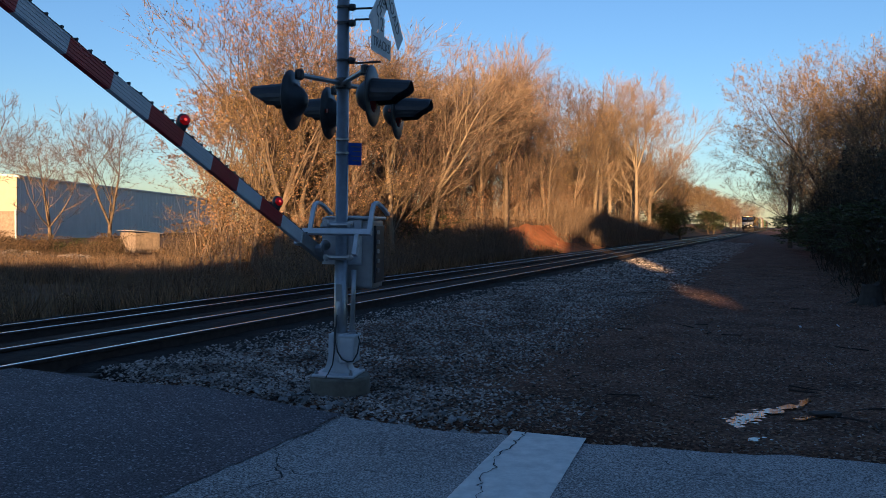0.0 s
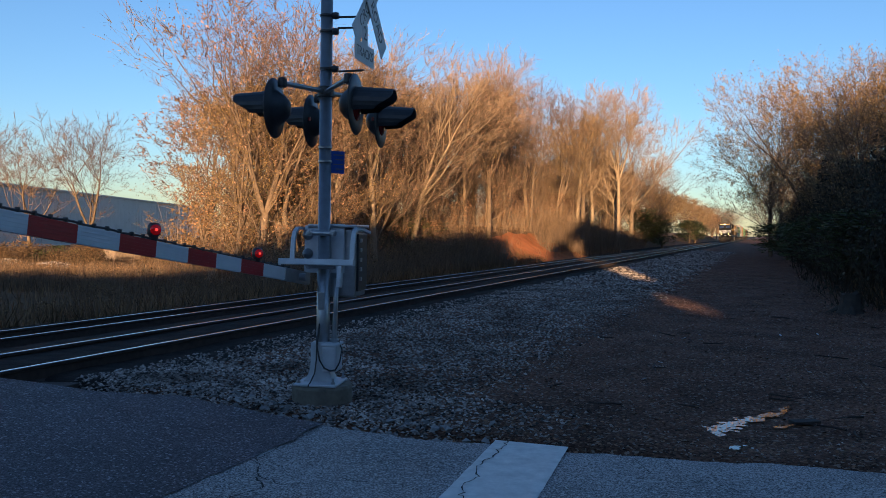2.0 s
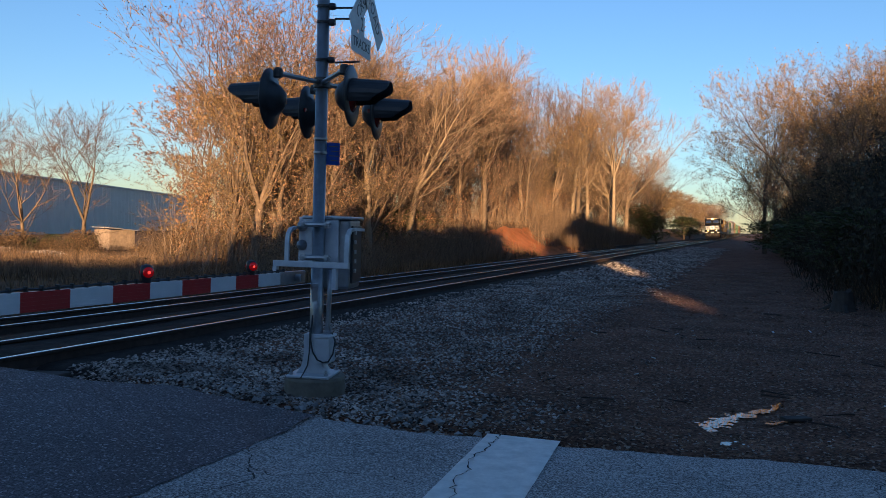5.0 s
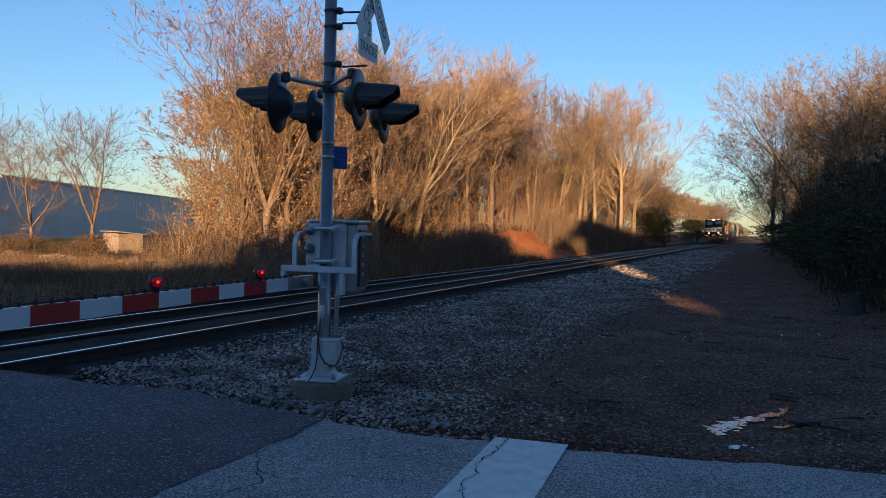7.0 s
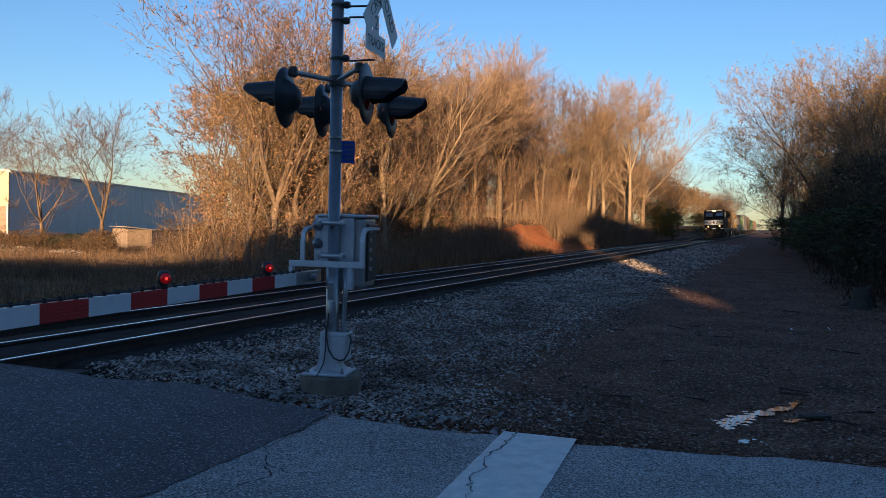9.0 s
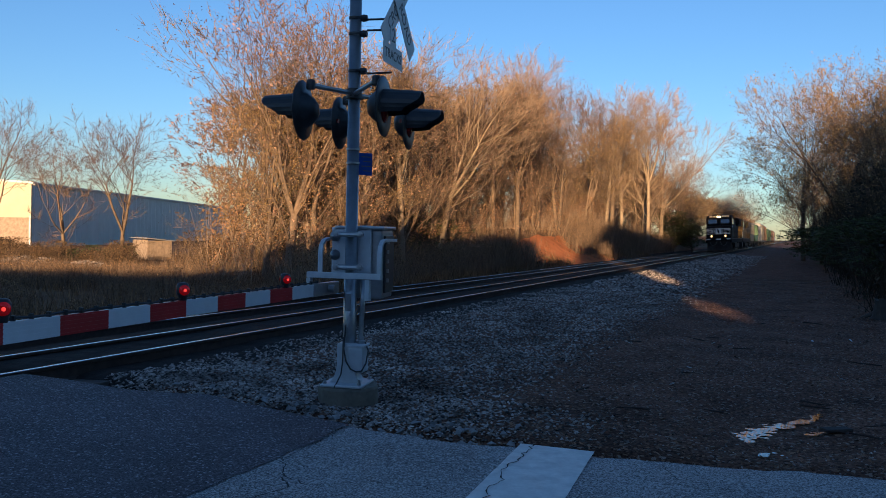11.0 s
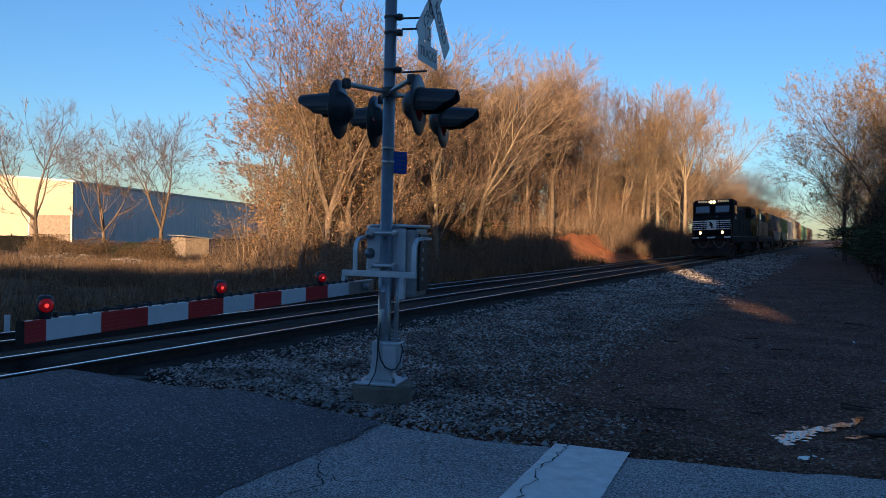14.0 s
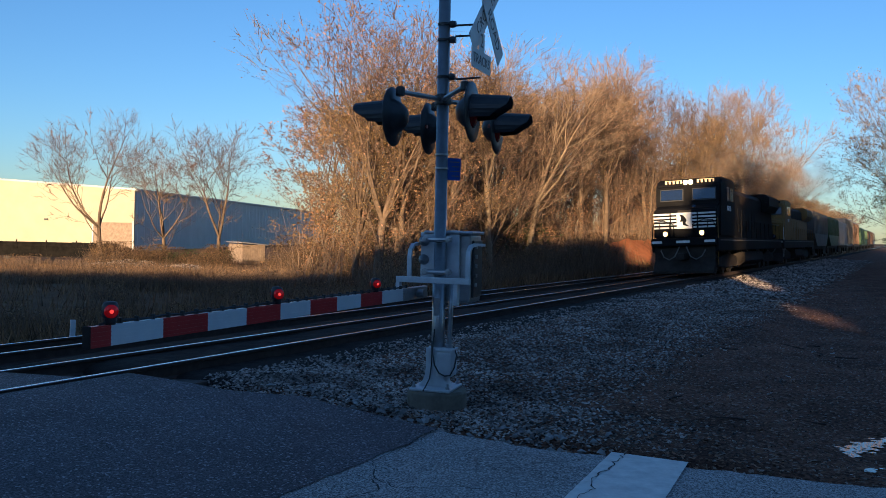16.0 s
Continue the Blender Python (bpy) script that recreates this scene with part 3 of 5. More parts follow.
WOODS = "woods beyond the railway"
SIDE = pose(0, 0, -500)
PROTO = {
    "rust": [make_tree("oak_tree", tree_meshes(s, 13.0, M_LEAF_RUST, 3200, 0.054, M_BARK, stem=0.30, open_angle=(16, 38), rise=0.12, twigs=4), SIDE, "half-bare tree with rust-brown leaves", WOODS) for s in (1, 2, 3)],
    "gold": [make_tree("sweetgum_tree", tree_meshes(s, 12.0, M_LEAF_GOLD, 5600, 0.058, M_BARK, stem=0.28, open_angle=(16, 36), low_limbs=16, rise=0.12, twigs=3), SIDE, "autumn tree with golden-brown leaves", WOODS) for s in (4, 5)],
    "bare": [make_tree("bare_tree", tree_meshes(s, 14.0, M_LEAF_RUST, 900, 0.035, M_PALE_BARK, stem=0.38, open_angle=(16, 40), rise=0.12, twigs=6, forks=(3, 3), twig_mat=M_PALE_TWIG), SIDE, "leafless winter tree with fine pale twigs", WOODS) for s in (7, 8)],
    "tall": [make_tree("tall_bare_tree", tree_meshes(s, 18.0, M_LEAF_RUST, 900, 0.04, M_PALE_BARK, stem=0.40, open_angle=(20, 48), rise=0.10, twigs=7, forks=(3, 3), shoots=3, twig_w=0.018, twig_mat=M_PALE_TWIG), SIDE, "tall leafless tree with a rounded pale crown", WOODS) for s in (23,)],
    "pole": [make_tree("slender_tree", tree_meshes(s, 13.0, (M_LEAF_RUST, M_LEAF_GOLD)[s % 2], 2200, 0.055, (M_BARK, M_PALE_BARK)[s % 2], stem=0.52, open_angle=(14, 30), reach=0.75, low_limbs=12, rise=0.16, twigs=4), SIDE, "slender upright tree with a thin crown", WOODS) for s in (30, 31, 32)],
    "wide": [make_tree("spreading_tree", tree_meshes(s, 15.0, M_LEAF_GOLD, 17000, 0.062, M_BARK, stem=0.24, open_angle=(24, 50), forks=(3, 3), shoots=3, rise=0.05, low_limbs=12, twigs=3), SIDE, "broad dark-limbed tree with thin bronze leaves", WOODS) for s in (17, 18)],
    "green": [make_tree("pine_tree", tree_meshes(s, 11.0, M_LEAF_GREEN, 9000, 0.10, M_BARK, stem=0.3, open_angle=(14, 30), low_limbs=16, reach=0.8, rise=0.1, twigs=2), SIDE, "dark green evergreen tree", WOODS) for s in (10,)],
    "far": [make_tree("far_tree", tree_meshes(s, 12.0, (M_LEAF_GOLD, M_LEAF_RUST)[s % 2], 3200, 0.095, M_BARK, stem=0.28, low_limbs=8, twig_w=0.02, twigs=4), SIDE, "half-bare autumn tree deep in the woods", WOODS) for s in (14, 15)],
    "shrubtree": [make_tree("bare_sapling", tree_meshes(s, 9.0, M_LEAF_RUST, 160, 0.03, M_BARK, stem=0.24, open_angle=(26, 52), low_limbs=2, rise=0.08, twigs=6, twig_w=0.011, forks=(3, 3)), SIDE, "small bare tree with spreading grey twigs", "saplings in the field") for s in (12, 13, 19)],
}
USED = set()


def plant(kind, u, v, height_scale=1.0, width_scale=1.0, k=None, dz=0.0):
    protos = PROTO[kind]
    src = protos[random.randrange(len(protos)) if k is None else k]
    m = Matrix.Translation(P(u, v, ground_z(u, v) - 0.15 + dz)) @ pose(0, 0, 0, 0, 0, random.uniform(0, 360)) @ Matrix.Diagonal((width_scale, width_scale, height_scale, 1))
    if src.name in USED:
        return copy_thing(src, m)
    USED.add(src.name)
    src.matrix_basis = m
    return src


def sight(px, d, off=0.0):
    """Plan place at d metres ahead, px thousandths to the right of the first view's middle line."""
    x, y = px / 1000.0 * d + off, d
    return x * SU + y * CU, -x * CU + y * SU


rt = random.Random(21)
# the front of the woods beyond the railway
for i in range(46):
    u = 27 + i * 2.7 + rt.uniform(-1.2, 1.2)
    v = 20.0 + rt.uniform(-1.5, 5.0) - 2.5 * ss(60, 120, u)
    kind = rt.choices(["rust", "gold", "bare", "pole"], [3, 4, 2, 4])[0]
    x, y = P(u, v).xy
    h = rt.uniform(0.74, 0.98) * (1 + 0.12 * ss(40, 60, u))
    if x / y > -0.27:
        plant(kind, u, v, h, rt.uniform(0.95, 1.25))
for i in range(34):
    u = 42 + i * 3.8 + rt.uniform(-2, 2)
    plant("far", u, 27 + rt.uniform(-2, 8), rt.uniform(0.8, 1.0), 1.25)
for i in range(18):
    u = 33 + i * 2.1 + rt.uniform(-0.8, 0.8)
    x, y = P(u, 18.8).xy
    if x / y > -0.22:
        plant("pole", u, 18.8 + rt.uniform(-0.6, 2.5), rt.uniform(0.7, 0.95), rt.uniform(0.8, 1.0))
# big trees at the edge of the field
for px, d, h, kind, k in ((-228, 39, 1.00, "gold", 0), (-200, 37, 1.16, "rust", 1), (-168, 41, 1.24, "rust", 0), (-140, 40, 1.0, "gold", 1), (-262, 45, 0.62, "gold", 1), (-105, 44, 0.92, "rust", 0), (-60, 44, 0.85, "rust", 1), (-85, 52, 0.9, "bare", 1), (-20, 50, 0.86, "bare", 0)):
    u, v = sight(px, d)
    plant(kind, u, v, h, 0.95 + 0.2 * h, k)
# those at 118 to 130 m are added to stand in for shaded woods
for px, d, h in ((-160, 47, 0.5), (-25, 52, 0.55), (265, 122, 0.95), (275, 130, 0.85), (285, 118, 0.7), (318, 180, 0.9), (325, 190, 0.8)):
    u, v = sight(px, d)
    plant("green", u, v, h, 0.95 if d < 100 else 1.5)
u, v = sight(232, 96)
plant("tall", u, v, 1.03, 1.0, 0)
u, v = sight(248, 108)
plant("bare", u, v, 1.1, 1.2, 1)
for i in range(16):
    u = 150 + i * 17
    plant("far", u, 16.5 + rt.uniform(0, 5), rt.uniform(0.75, 0.95) * (1 + 0.1 * (i % 3)), 1.3)
# small bare trees before the warehouse
for px, d, h, k in ((-557, 50, 1.06, 0), (-472, 52, 0.9, 1), (-402, 50, 1.0, 2)):
    u, v = sight(px, d)
    plant("shrubtree", u, v, h, h * 1.15, k)
# the dark woods on the near side
for px, d, h, kind, k in ((418, 70, 0.92, "wide", 0), (462, 62, 1.0, "wide", 1), (497, 57, 0.96, "wide", 0), (535, 50, 0.82, "wide", 1), (560, 40, 1.0, "gold", 0), (640, 31, 0.9, "bare", 0), (428, 90, 1.2, "gold", 1), (424, 110, 1.1, "bare", 0), (462, 76, 1.2, "gold", 0), (418, 140, 1.1, "gold", 0), (415, 170, 1.0, "bare", 1), (510, 44, 0.85, "gold", 1), (545, 36, 0.8, "gold", 0)):
    u, v = sight(px, d)
    plant(kind, u, v, h, h * (1.0 if kind == "bare" else 1.1), k)
for i in range(9):
    plant("far", 60 + i * 20, -6 - rt.uniform(0, 6), rt.uniform(0.9, 1.1), 1.2)
for px, d, h in ((500, 36, 0.5), (540, 30, 0.45), (580, 25, 0.45), (470, 46, 0.5), (440, 60, 0.5)):
    u, v = sight(px, d)
    plant("green", u, v, h, 1.2)


# ---- undergrowth ----
def scrub(name, spots, material, label, size=0.06, count=350, stems=40, stem_mat=None):
    """Thickets of thin stems and leaves: one heap for each spot (u, v, radius, height)."""
    rnd = random.Random(len(spots) * 7 + 3)
    verts, faces, mi = [], [], []
    for u, v, r, h in spots:
        c = P(u, v, ground_z(u, v) - 0.05)
        for k in range(stems):
            a, q = rnd.uniform(0, 6.28), r * math.sqrt(rnd.random())
            o = c + Vector((math.cos(a) * q, math.sin(a) * q, 0))
            t = o + Vector((rnd.gauss(0, 0.3 * h), rnd.gauss(0, 0.3 * h), h * rnd.uniform(0.5, 1.1)))
            w = Vector((rnd.gauss(0, 1), rnd.gauss(0, 1), 0)).normalized() * 0.013
            b = len(verts)
            verts.extend([o + w, o - w, t])
            faces.append((b, b + 1, b + 2))
            mi.append(0)
        for k in range(count):
            a, q, z = rnd.uniform(0, 6.28), r * math.sqrt(rnd.random()), h * rnd.random() ** 0.8
            q *= 1.05 - 0.55 * z / h
            o = c + Vector((math.cos(a) * q, math.sin(a) * q, z))
            d = Vector((rnd.gauss(0, 1), rnd.gauss(0, 1), rnd.gauss(0, 1))).normalized()
            e = d.orthogonal()
            s = size * rnd.uniform(0.6, 1.5)
            b = len(verts)
            verts.extend([o - d * s, o + e * s * 0.6, o + d * s, o - e * s * 0.6])
            faces.append((b, b + 1, b + 2, b + 3))
            mi.append(1)
    me = from_lists(name, verts, faces, [stem_mat or M_TWIG, material])
    me.polygons.foreach_set("material_index", mi)
    return tagged(new(name, me), label, "bushes", kind="stuff")


rb = random.Random(5)
scrub("deep_woods", [(44 + i * 1.9 + rb.uniform(-1, 1), 29 + rb.uniform(-2, 7), 2.6, rb.uniform(3.0, 6.0)) for i in range(70)], M_LEAF_BRUSH, "tangled brown growth deep in the woods", 0.10, 300, 120)
scrub("far_brush", [(25 + i * 1.1 + rb.uniform(-1, 1), 15.6 + rb.uniform(-0.8, 3.0), rb.uniform(0.9, 1.6), rb.uniform(1.2, 2.6)) for i in range(78) if not 50 < 25 + i * 1.1 < 65], M_LEAF_BRUSH, "brown brush thicket along the edge of the woods", 0.030, 420, 200)
scrub("understory", [(29 + i * 0.75 + rb.uniform(-1, 1), 19.5 + rb.uniform(-1.2, 4.5), rb.uniform(1.0, 1.9), rb.uniform(1.8, 4.8)) for i in range(84)], M_LEAF_UNDER, "russet saplings and undergrowth among the trunks", 0.042, 420, 36, M_PALE_TWIG)
scrub("bramble", [(8 + i * 0.9 + rb.uniform(-1, 1), 17.5 + rb.uniform(-1.5, 5.0), rb.uniform(0.7, 1.3), rb.uniform(0.4, 1.0)) for i in range(30)], M_LEAF_BRUSH, "low brown bramble at the field's edge", 0.022, 300, 150)
# the next two thickets carry their shade in the leaf and stem colour
scrub("dark_brush", [(15 + i * 1.6 + rb.uniform(-1, 1), -2.9 - rb.uniform(0, 2.2) - 1.5 * (1 - ss(12, 20, 15 + i * 1.6)), rb.uniform(1.2, 2.0), rb.uniform(1.6, 4.8)) for i in range(60)], M_LEAF_SHADED, "tangled thicket beside the gravel track, coloured as in shade", 0.055, 900, 160, M_SHADED_STEM)
scrub("dark_woods", [(24 + i * 2.2 + rb.uniform(-1, 1), -6.0 - rb.uniform(0, 5.5), rb.uniform(2.0, 3.0), rb.uniform(4.5, 6.8)) for i in range(58)] + [(44 + i * 2.4 + rb.uniform(-1, 1), -3.6 - rb.uniform(0, 2.5), rb.uniform(1.6, 2.4), rb.uniform(4.2, 6.4)) for i in range(40)], M_LEAF_SHADED, "dense growth under the near-side trees, coloured as in shade", 0.11, 900, 120, M_SHADED_STEM)
scrub("bank_brush", [((37 + i * 0.65) if i < 20 else (52 + i * 1.0), 15.4 + rb.uniform(-0.6, 2.4), rb.uniform(0.9, 1.6), rb.uniform(1.5, 2.7)) for i in range(52)], M_LEAF_BRUSH, "brown brush on the foot of the bank", 0.030, 320, 180)
scrub("field_thicket", [(*sight(rb.uniform(-560, -395), rb.uniform(46, 52)), rb.uniform(0.8, 1.5), rb.uniform(0.8, 1.7)) for i in range(44)] + [(*sight(rb.uniform(-325, -60), rb.uniform(40, 56)), rb.uniform(0.9, 1.8), rb.uniform(1.2, 2.6)) for i in range(46)], M_LEAF_BRUSH, "brown thicket before the warehouse and under the trees", 0.034, 520, 60)
scrub("green_bush", [(*sight(-462 + 22 * i, 48.5 + 0.5 * i), 0.9, 1.1 + 0.2 * (i % 2)) for i in range(4)], M_LEAF_GREEN, "low green bushes in the dry field", 0.04, 420, 40)
scrub("field_brush", [(*sight(rb.uniform(-720, -240), rb.uniform(29, 46)), rb.uniform(0.8, 1.6), rb.uniform(0.25, 0.75)) for i in range(120)], M_GRASS, "dry weeds and brambles in the field", 0.022, 200, 220)


# ---- unseen leafy screen behind the camera, added to cast the foreground shade ----
def shade_caster():
    rnd = random.Random(9)
    verts, faces = [], []

    def clump(o, s):
        for k in range(3):
            d = Vector((rnd.gauss(0, 1), rnd.gauss(0, 1), rnd.gauss(0, 1))).normalized()
            e = d.orthogonal().normalized()
            b = len(verts)
            verts.extend([o - d * s, o + e * s, o + d * s, o - e * s])
            faces.append((b, b + 1, b + 2, b + 3))

    x = -60.0
    while x < 70:
        top = 5.1 + 1.7 * ss(-19, -14, x) + 1.9 * ss(-14, -9, x) + 0.7 * ss(-8, -4.5, x) + 4.9 * ss(-0.5, 4, x)
        top += 0.5 * noise.noise((x * 0.8, 0.0, 3.0))
        z = 0.0
        while z < top:
            # gaps shaped to let sun patches through onto the ballast and the bank
            low = abs(x - (1.5 if z < 5.0 else 1.85) - 0.12 * math.sin(z * 1.7)) < (0.8 if z < 5.0 else 0.72) and 3.8 < z < 10.9 and abs(z - 5.05) > 0.17
            high = abs(x + 2.25) < 1.8 and z >= 7.9
            if not (low or high):
                for layer in (-1.0, 1.0):
                    clump(Vector((x + rnd.uniform(-0.15, 0.15), -20 + layer + rnd.uniform(-0.6, 0.6), z + rnd.uniform(-0.15, 0.15))), 0.55)
            z += 0.33
        x += 0.33
    me = from_lists("woods_behind", verts, faces, M_LEAF_GREEN)
    tagged(new("woods_behind", me), "unseen leafy screen behind the camera, added to cast shade", "trees", kind="stuff")


shade_caster()


# ---- the warehouse across the field ----
def warehouse():
    h = thing("warehouse", Matrix.Translation((-45.0, 88.0, -0.9)) @ pose(0, 0, 0, 0, 0, 92.7), "long low metal warehouse with a cream end wall", "building")
    part("wall", box(0, 0, 0, 110, 0.3, 6.85), M_WALL_GREY, h, "grey ribbed side wall")
    part("wall", prism([(0.0, 0.0), (50.0, 0.0), (50, 6.85), (25, 8.2), (0, 6.85)], 0.3, "x", -0.3), M_WALL_CREAM, h, "cream end wall in the sun")
    part("wall", box(0, 49.7, 0, 110, 50, 6.85), M_WALL_GREY, h)
    for k in range(60):
        part("rib", box(0.5 + 1.8 * k, -0.022, 0.0, 0.56 + 1.8 * k, -0.002, 6.75), M_WALL_GREY, h)
    d = part("loading_door", box(-0.36, 0.2, 0.05, -0.31, 4.6, 3.2, 0.01), M_WOOD_SHED, h, "tan roll-up door")
    part("door_frame", box(-0.4, 0.0, 0.0, -0.31, 0.18, 3.4), M_WALL_GREY, d)
    part("door_frame", box(-0.4, 4.62, 0.0, -0.31, 4.8, 3.4), M_WALL_GREY, d)
    part("wall_vent", box(-0.38, 6.0, 0.4, -0.31, 7.1, 0.9, 0.01), M_BLACK, h)
    part("wall_lamp", box(-0.5, 9.9, 3.3, -0.31, 10.3, 3.5, 0.02), M_BLACK, h)
    part("gutter", box(0, -0.22, 6.72, 110, -0.06, 6.86, 0.02), M_ROOF, h)
    part("roof", prism([(-0.25, 6.8), (25, 8.2), (50.25, 6.8), (50.25, 7.0), (25, 8.4), (-0.25, 7.0)], 110.5, "x", -0.4), M_ROOF, h)


warehouse()


def low_building():
    h = thing("low_building", Matrix.Translation((-18.6, 76.0, -0.8)) @ pose(0, 0, 0, 0, 0, 4), "low cream block building behind the trees", "building")
    part("wall", prism([(0.0, 0.0), (15.0, 0.0), (15.0, 4.3), (7.5, 5.2), (0.0, 4.3)], 0.3, "y", 0.0), M_WALL_CREAM, h, "cream end wall in the sun")
    part("wall", box(0.0, 0.3, 0, 0.3, 20, 4.3), M_WALL_CREAM, h)
    part("wall", box(14.7, 0.3, 0, 15.0, 20, 4.3), M_WALL_CREAM, h)
    part("roof", prism([(-0.3, 4.28), (7.5, 5.22), (15.3, 4.28), (15.3, 4.46), (7.5, 5.4), (-0.3, 4.46)], 20.6, "y", -0.3), M_ROOF, h)
    for x in (2.2, 9.4):
        w = part("window", box(x, -0.03, 1.6, x + 1.6, -0.003, 2.7, 0.006), M_GLASS, h, "dark window")
        part("window_frame", box(x - 0.08, -0.05, 1.5, x + 1.68, -0.003, 1.598), M_WALL_GREY, w)
    part("door", box(5.6, -0.04, 0.02, 6.6, -0.003, 2.1, 0.008), M_WOOD_SHED, h, "tan door")


low_building()


# ---- the crossing signal ----
MAST = P(7.53, 4.2)


def word(text, size, m):
    cu = bpy.data.curves.new("word", "FONT")
    cu.body, cu.size, cu.extrude, cu.align_x, cu.align_y = text, size, 0.001, "CENTER", "CENTER"
    ob = new("word", cu)
    me = bpy.data.meshes.new_from_object(ob.evaluated_get(bpy.context.evaluated_depsgraph_get()))
    bpy.data.objects.remove(ob)
    bm = bmesh.new()
    bm.from_mesh(me)
    bpy.data.meshes.remove(me)
    bmesh.ops.transform(bm, matrix=m, verts=bm.verts)
    return bm


def mast_signal():
    g = MAST.copy()
    f = thing("foundation", Matrix.Translation((g.x, g.y, -0.2)) @ pose(0, 0, 0, 0, 0, 25), "stained round concrete foundation under the signal mast", "foundation", kind="structure")
    part("block", lathe([(0.31, 0.0), (0.31, 0.29), (0.295, 0.315), (0.02, 0.318)], 28), M_CONCRETE, f)
    s = thing("crossing_signal", Matrix.Translation((g.x, g.y, 0.118)) @ pose(0, 0, 0, 0, 0, 80), "galvanised railway crossing signal mast with black flashers and crossbuck", "crossing signal")
    part("mast", tube([(0, 0, 0.05), (0, 0, 1.15), (0, 0, 1.151), (0, 0, 4.9)], [0.068, 0.068, 0.062, 0.062], 24), M_GALV, s, "galvanised steel mast", True)
    # cast base: flared foot, body and a projecting junction box
    part("base_plate", box(-0.25, -0.21, 0.0, 0.22, 0.23, 0.03, 0.012), M_ALU, s, "cast aluminium base plate")
    bm = prism([(-0.15, 0.03), (-0.13, 0.05), (-0.105, 0.12), (-0.10, 0.2), (-0.10, 0.43), (0.10, 0.43), (0.10, 0.2), (0.115, 0.12), (0.15, 0.05), (0.18, 0.03)], 0.18, "x", -0.10)
    bmesh.ops.transform(bm, matrix=pose(0, 0, 0, 0, 0, 0), verts=bm.verts)
    bmesh.ops.bevel(bm, geom=bm.edges[:], offset=0.008, segments=2, affect="EDGES")
    part("cast_base", bm, M_ALU, s, "flared silver cast base")
    jb = part("junction_box", box(-0.15, -0.185, 0.14, 0.09, -0.03, 0.40, 0.018), M_ALU, s, "silver junction box")
    part("lid", box(-0.16, -0.195, 0.40, 0.10, -0.02, 0.425, 0.008), M_ALU, jb)
    for y, x in ((0.19, -0.2), (-0.17, -0.2), (0.19, 0.17), (-0.17, 0.17)):
        part("anchor_bolt", lathe([(0.022, 0.03), (0.022, 0.05), (0.012, 0.052), (0.012, 0.085)], 8, None, Matrix.Translation((x, y, 0))), M_GALV, s)
    part("conduit", tube([(0.02, -0.115, 0.42), (0.02, -0.115, 0.50), (0.02, -0.125, 0.8), (0.02, -0.13, 1.08)], 0.026, 12), M_GALV, s, "thin steel conduit", True)
    part("conduit_nut", lathe([(0.05, 0.425), (0.05, 0.455), (0.034, 0.46), (0.034, 0.5)], 8, None, Matrix.Translation((0.02, -0.115, 0))), M_GALV, s)
    pts = [(-0.06, 0.02, 0.62), (-0.07, 0.03, 0.5), (-0.13, 0.02, 0.38), (-0.17, -0.02, 0.26), (-0.175, -0.07, 0.185), (-0.175, -0.13, 0.16), (-0.17, -0.185, 0.17), (-0.12, -0.215, 0.24), (-0.04, -0.215, 0.36), (0.0, -0.17, 0.44)]
    part("cable", tube(pts, 0.008, 8), M_BLACK, s, "black looped cable", True)
    part("cable", tube([(-0.114, 0.03, 0.5), (-0.116, 0.032, 0.25), (-0.14, 0.04, 0.12), (-0.22, 0.06, 0.04), (-0.26, 0.07, 0.01)], 0.007, 8), M_BLACK, s, "black cable down the base", True)
    part("embossed_plate", box(-0.068, -0.03, 0.76, -0.060, 0.035, 0.94, 0.002), M_GALV, s)
    # gate mechanism clamped to the mast
    mech = part("gate_mechanism", box(0.12, -0.30, 0.88, 0.56, 0.02, 1.60, 0.025), M_GALV, s, "grey steel gate mechanism case")
    part("side_cover", box(0.16, -0.325, 0.94, 0.52, -0.30, 1.54, 0.01), M_BLACK, mech)
    part("front_panel", box(0.075, 0.045, 1.13, 0.115, 0.235, 1.62, 0.008), M_ALU, mech)
    part("front_panel", box(0.075, -0.19, 1.13, 0.115, -0.045, 1.64, 0.008), M_ALU, mech)
    part("top_cover", box(0.06, -0.33, 1.60, 0.58, 0.20, 1.635, 0.012), M_GALV, mech)
    for z in (1.21, 1.545):
        part("clamp", tube([(-0.072, -0.13, z), (-0.075, 0.0, z), (-0.072, 0.14, z)], 0.027, 10), M_GALV, mech)
        for y in (-0.12, 0.13):
            part("bolt", lathe([(0.036, 0.0), (0.036, 0.03), (0.018, 0.032), (0.018, 0.05)], 8, None, Matrix.Translation((-0.07, y, z)) @ pose(0, 0, 0, 0, -90, 0)), M_GALV, mech)
    for z in (1.33, 1.525):
        part("adjuster", lathe([(0.055, 0.0), (0.055, 0.02), (0.03, 0.03), (0.03, 0.06), (0.018, 0.062), (0.018, 0.09)], 14, None, Matrix.Translation((0.075, 0.195, z)) @ pose(0, 0, 0, 0, -90, 0)), M_GALV, mech, "", True)
    for k in range(5):
        part("latch", box(0.20, -0.345, 1.05 + 0.1 * k, 0.24, -0.325, 1.09 + 0.1 * k, 0.004), M_GALV, mech)
    # bands and brackets up the mast
    for z in (3.76, 3.60, 3.22, 3.03, 2.42, 2.28):
        part("band", lathe([(0.066, z - 0.012), (0.070, z - 0.010), (0.070, z + 0.010), (0.066, z + 0.012)], 24), M_BLACK if z > 2.5 else M_GALV, s)
